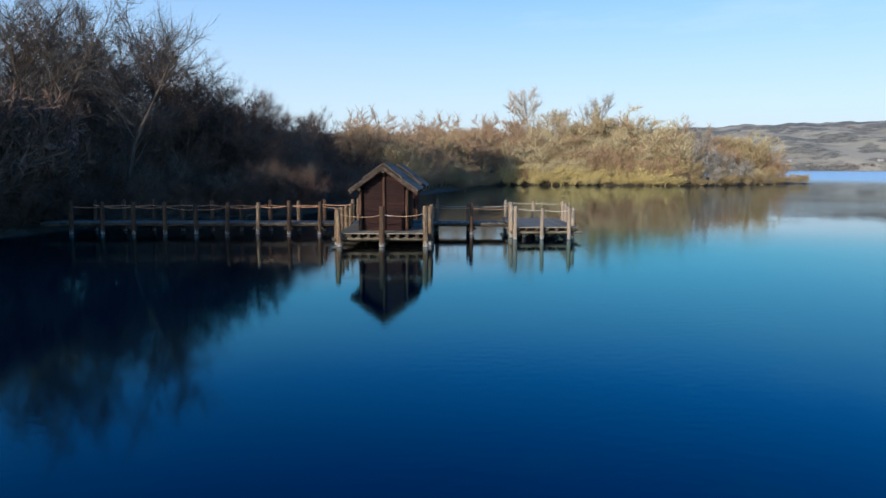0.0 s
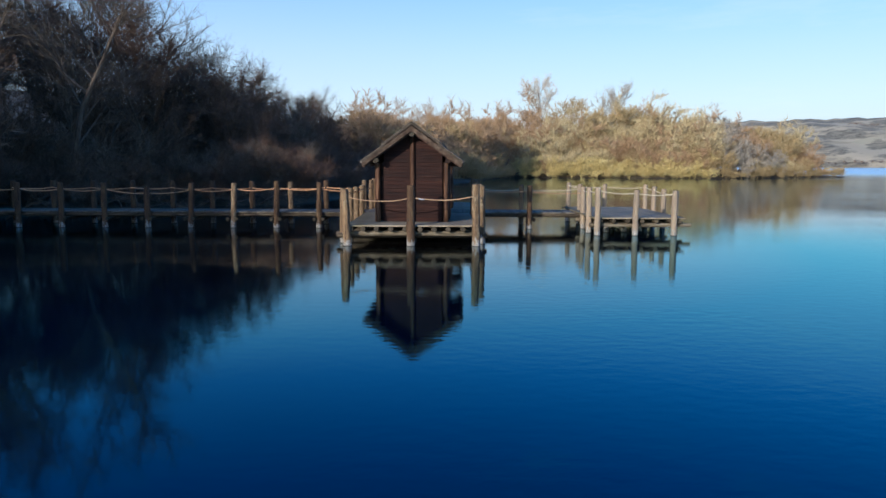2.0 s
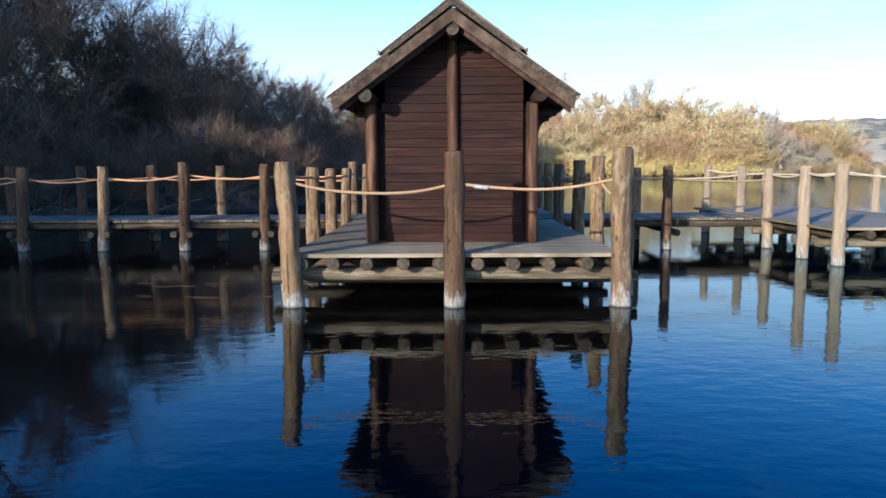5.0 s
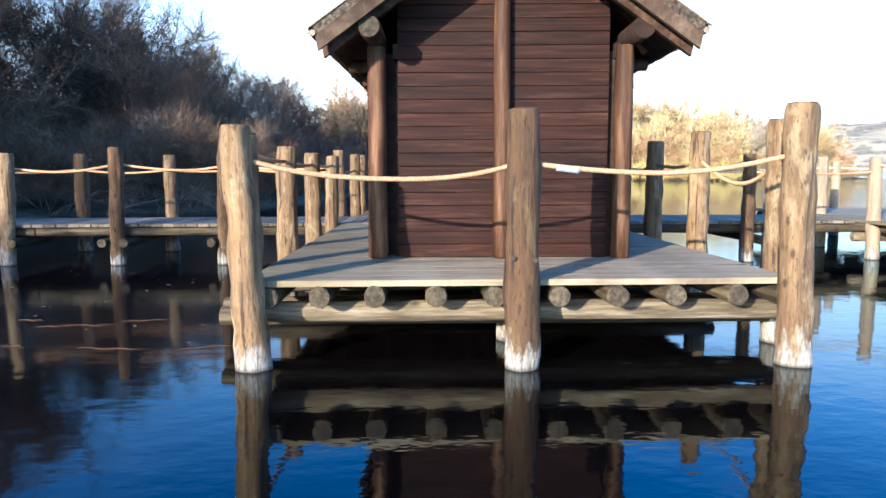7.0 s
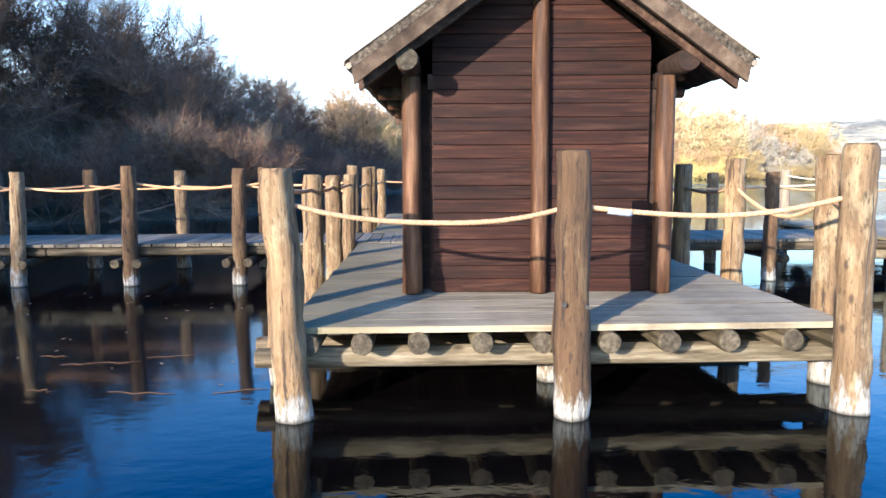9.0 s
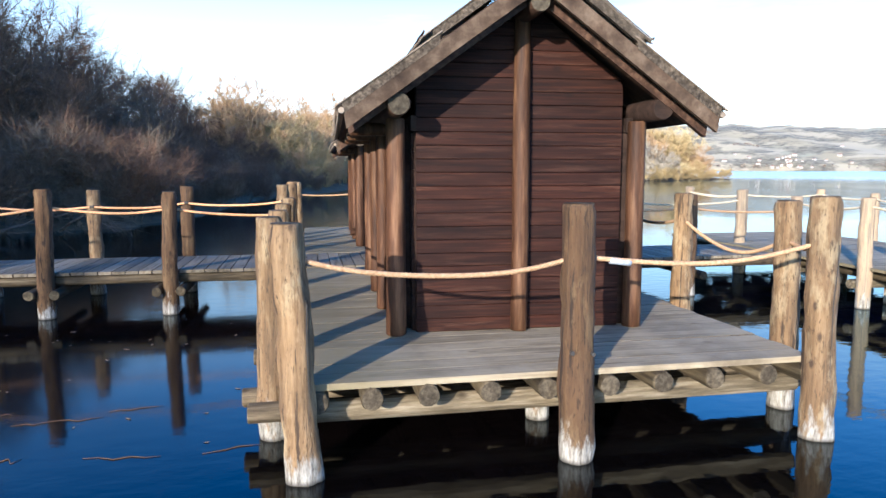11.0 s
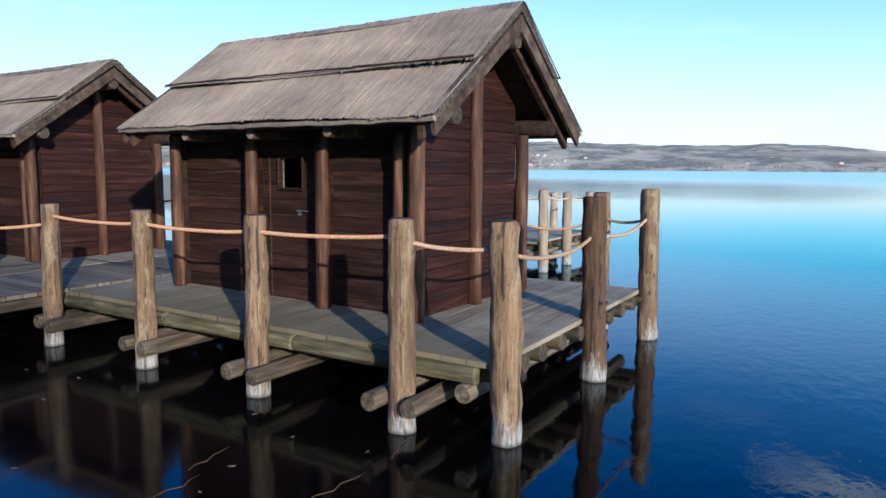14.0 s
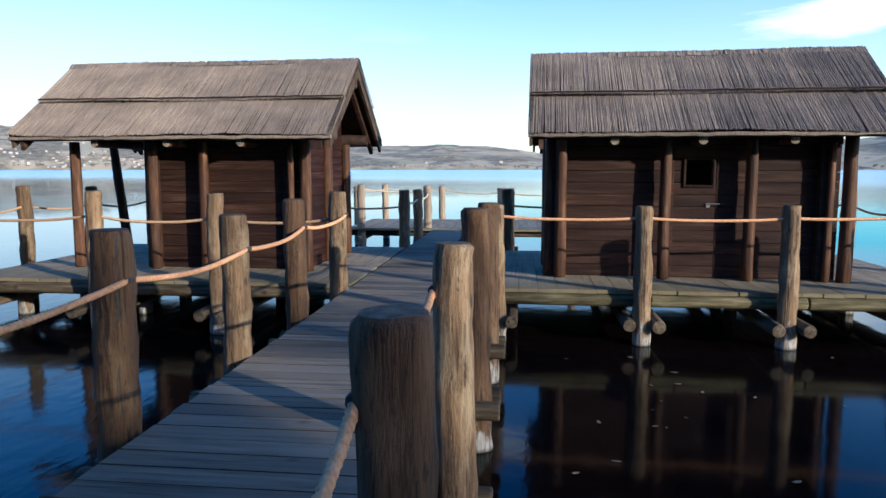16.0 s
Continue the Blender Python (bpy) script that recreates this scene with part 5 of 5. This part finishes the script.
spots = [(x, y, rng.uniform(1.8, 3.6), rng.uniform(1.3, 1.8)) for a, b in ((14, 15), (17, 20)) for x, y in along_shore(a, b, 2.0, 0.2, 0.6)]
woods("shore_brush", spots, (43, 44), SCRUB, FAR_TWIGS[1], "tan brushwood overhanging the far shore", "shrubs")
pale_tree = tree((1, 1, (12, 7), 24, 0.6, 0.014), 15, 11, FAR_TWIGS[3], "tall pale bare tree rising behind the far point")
peak = max(v.co.z for v in pale_tree.children[1].data.vertices)
for x, y, top in ((46.6, 203.0, 25.2), (38.5, 208.0, 21.5), (30.5, 203.0, 27.2)):
    ob = pale_tree if x == 30.5 else copy_thing(pale_tree, pale_tree.matrix_world)
    base = float(ground_height(np.array(x), np.array(y))) - 0.3
    h = (top - base) / peak
    ob.matrix_world = pose(x, y, base, 0, 0, 40 * x) @ Matrix.Diagonal((0.62 * h, 0.62 * h, h, 1))

spots = []
while len(spots) < 170:
    y = fill.uniform(26, 92)
    x = fill.uniform(-42, 0)
    d = float(land_distance(x, y))
    if 0.8 < d < 22:
        spots.append((x, y, fill.uniform(3.4, 5.5) + 0.22 * d, fill.uniform(1.0, 1.5)))
# extra woods, mostly unseen, placed to shade the bank and footbridge
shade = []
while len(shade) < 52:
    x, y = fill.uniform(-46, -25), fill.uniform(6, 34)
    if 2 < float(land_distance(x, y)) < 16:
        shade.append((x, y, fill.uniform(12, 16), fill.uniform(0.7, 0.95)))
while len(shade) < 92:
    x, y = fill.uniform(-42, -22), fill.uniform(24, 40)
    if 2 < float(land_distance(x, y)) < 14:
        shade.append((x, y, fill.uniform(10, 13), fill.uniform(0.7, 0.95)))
woods("bank_woods", shade, (54, 55), (6, 1.0, (5, 4), 6, 0.8, 0.035), TWIGS[0], "dense brown bare woodland added mostly out of view to shade the bank", "woodland", 2, 0.02)
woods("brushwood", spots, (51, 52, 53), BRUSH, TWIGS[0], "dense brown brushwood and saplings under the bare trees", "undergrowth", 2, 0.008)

# grey branches that have fallen from the bank over the shallow water
LIMB = tree((1, 1, (6, 4), 3, 0.5, 0.006), 61, 5, TWIGS[2], "fallen grey branch lying at the water's edge")
LIMB.name = "fallen_branch"
tagged(LIMB, category="branch", group="fallen branches")
FALLEN = [(-15.6, 43.6, 95, 60), (-17.4, 41.2, 80, 110), (-18.6, 39.6, 88, 45), (-13.9, 46.2, 84, 75), (-12.6, 47.3, 92, 130), (-16.6, 42.6, 70, 20), (-19.4, 38.6, 78, 95), (-11.2, 48.6, 86, 50)]
for k, (x, y, tip, spin) in enumerate(FALLEN):
    ob = LIMB if k == 0 else copy_thing(LIMB, LIMB.matrix_world)
    ob.matrix_world = Matrix.Translation((x, y, 0.12)) @ Matrix.Rotation(radians(spin - 90), 4, "Z") @ Matrix.Rotation(radians(tip), 4, "Y")

# dead reed stalks drift in two lines beside the front platform
drift = random.Random(23)
for y0, x0, x1, n in ((30.92, -6.8, -4.7, 4), (30.09, -6.2, -4.3, 3)):
    for k in range(n):
        x, y = x0 + (x1 - x0) * (k + drift.random()) / n, y0 + drift.gauss(0, 0.09)
        ln, turn = drift.uniform(0.2, 0.75), drift.gauss(0, 0.14)
        pts = [(x + ln * (u / 5 - 0.5), y + ln * (u / 5 - 0.5) * turn + 0.09 * noise.noise((k * 1.7, u * 0.9, y0)), 0.004) for u in range(6)]
        tagged(part("reed_stalk", tube(pts, [0.002, 0.003, 0.004, 0.004, 0.003, 0.0015], 6), LEAF, smooth=True), "dead orange-brown reed stalk floating on the lake", "reed", "floating reed stalks")

# scattered dead leaves float on the shallow beside the huts
leafs, verts, faces = random.Random(29), [], []
for k in range(60):
    x, y = leafs.uniform(-10.5, -4.4), leafs.uniform(29.8, 34.8)
    size, a = leafs.uniform(0.018, 0.045), leafs.uniform(0, 6.283)
    base = len(verts)
    for u, v, z in ((-1, 0, 0.006), (-0.3, 0.42, 0.003), (0.5, 0.3, 0.004), (1, 0, 0.009), (0.5, -0.3, 0.003), (-0.3, -0.42, 0.004)):
        verts.append((x + size * (u * math.cos(a) - v * math.sin(a)), y + size * (u * math.sin(a) + v * math.cos(a)), z))
    faces.append(tuple(range(base, base + 6)))
tagged(part("floating_leaves", (verts, faces), FALLEN_LEAF), "scattered pale brown dead leaves floating on the water", "leaves", kind="stuff")

# bare trees along the far shore and in strips up the hillsides
spots = []
for k in range(300):
    beta, dist = fill.uniform(18, 116), 1391 + 14 * fill.random()
    spots.append((dist * math.sin(radians(beta)), 30 + dist * math.cos(radians(beta)), fill.uniform(4, 9), fill.uniform(1.2, 2.0)))
for k in range(30):
    beta, dist, turn = fill.uniform(20, 114), fill.uniform(1420, 1950), fill.uniform(-0.02, 0.02)
    for j in range(11):
        b, d = radians(beta + 0.17 * j), dist + 900 * turn * 0.17 * j + fill.uniform(-8, 8)
        spots.append((d * math.sin(b), 30 + d * math.cos(b), fill.uniform(5, 10), fill.uniform(1.1, 1.8)))
woods("hillside_trees", spots, (71, 72), (1, 1, (4, 2), 4, 2.8, 0.24), HILL_TWIGS, "hazy brown bare trees along the far shore and hillsides", "woodland")

# ---- village and farms on the far shore ----


def house_pattern(w, d, h):
    ob = thing("house", (0, 0, -60), "small pale plastered house with a clay tile roof", "house", "houses on the far shore")
    part("wall", box(-w / 2, w / 2, -d / 2, d / 2, -2, h, 0.05), PLASTER, ob)
    v = [(-w / 2 - .4, -d / 2 - .4, h), (w / 2 + .4, -d / 2 - .4, h), (w / 2 + .4, d / 2 + .4, h), (-w / 2 - .4, d / 2 + .4, h), (-w / 2 - .4, 0, h + d * .28), (w / 2 + .4, 0, h + d * .28)]
    part("roof", (v, [(0, 1, 5, 4), (2, 3, 4, 5), (0, 4, 3), (1, 2, 5), (3, 2, 1, 0)]), TILE, ob)
    return ob


house_kinds = [house_pattern(13, 9, 6.5), house_pattern(18, 10, 8), house_pattern(10, 9, 9)]
hr = random.Random(3)
CLUSTERS = [(46, 2.2, 1440, 60), (51, 2.6, 1480, 80), (55, 1.8, 1430, 50), (63, 2.6, 1450, 60), (66.5, 3.0, 1470, 80), (59, 2.0, 1450, 60), (38, 3.0, 1440, 60), (56, 7.0, 1580, 110)]
for k in range(220):
    if k < 190:
        b0, wide, d0, deep = CLUSTERS[hr.randrange(8)]
        beta, dist = hr.gauss(b0, 0.6 * wide), max(1393, hr.gauss(d0, 0.7 * deep))
    else:
        beta, dist = hr.choice((hr.gauss(26, 2), hr.gauss(83, 3), hr.gauss(97, 3), hr.gauss(108, 3))), 1392 + 90 * hr.random() ** 2
    x, y = dist * math.sin(radians(beta)), 30 + dist * math.cos(radians(beta))
    z = float(ground_height(np.array(x), np.array(y)))
    h = copy_thing(house_kinds[hr.randrange(3)], pose(x, y, z, 0, 0, -beta + hr.uniform(-60, 60)))
    h.scale = (hr.uniform(0.26, 0.48),) * 3
for k, ob in enumerate(house_kinds):
    b = radians(46 + 3 * k)
    x, y = 1420 * math.sin(b), 30 + 1420 * math.cos(b)
    ob.location, ob.scale = (x, y, float(ground_height(np.array(x), np.array(y)))), (0.5,) * 3
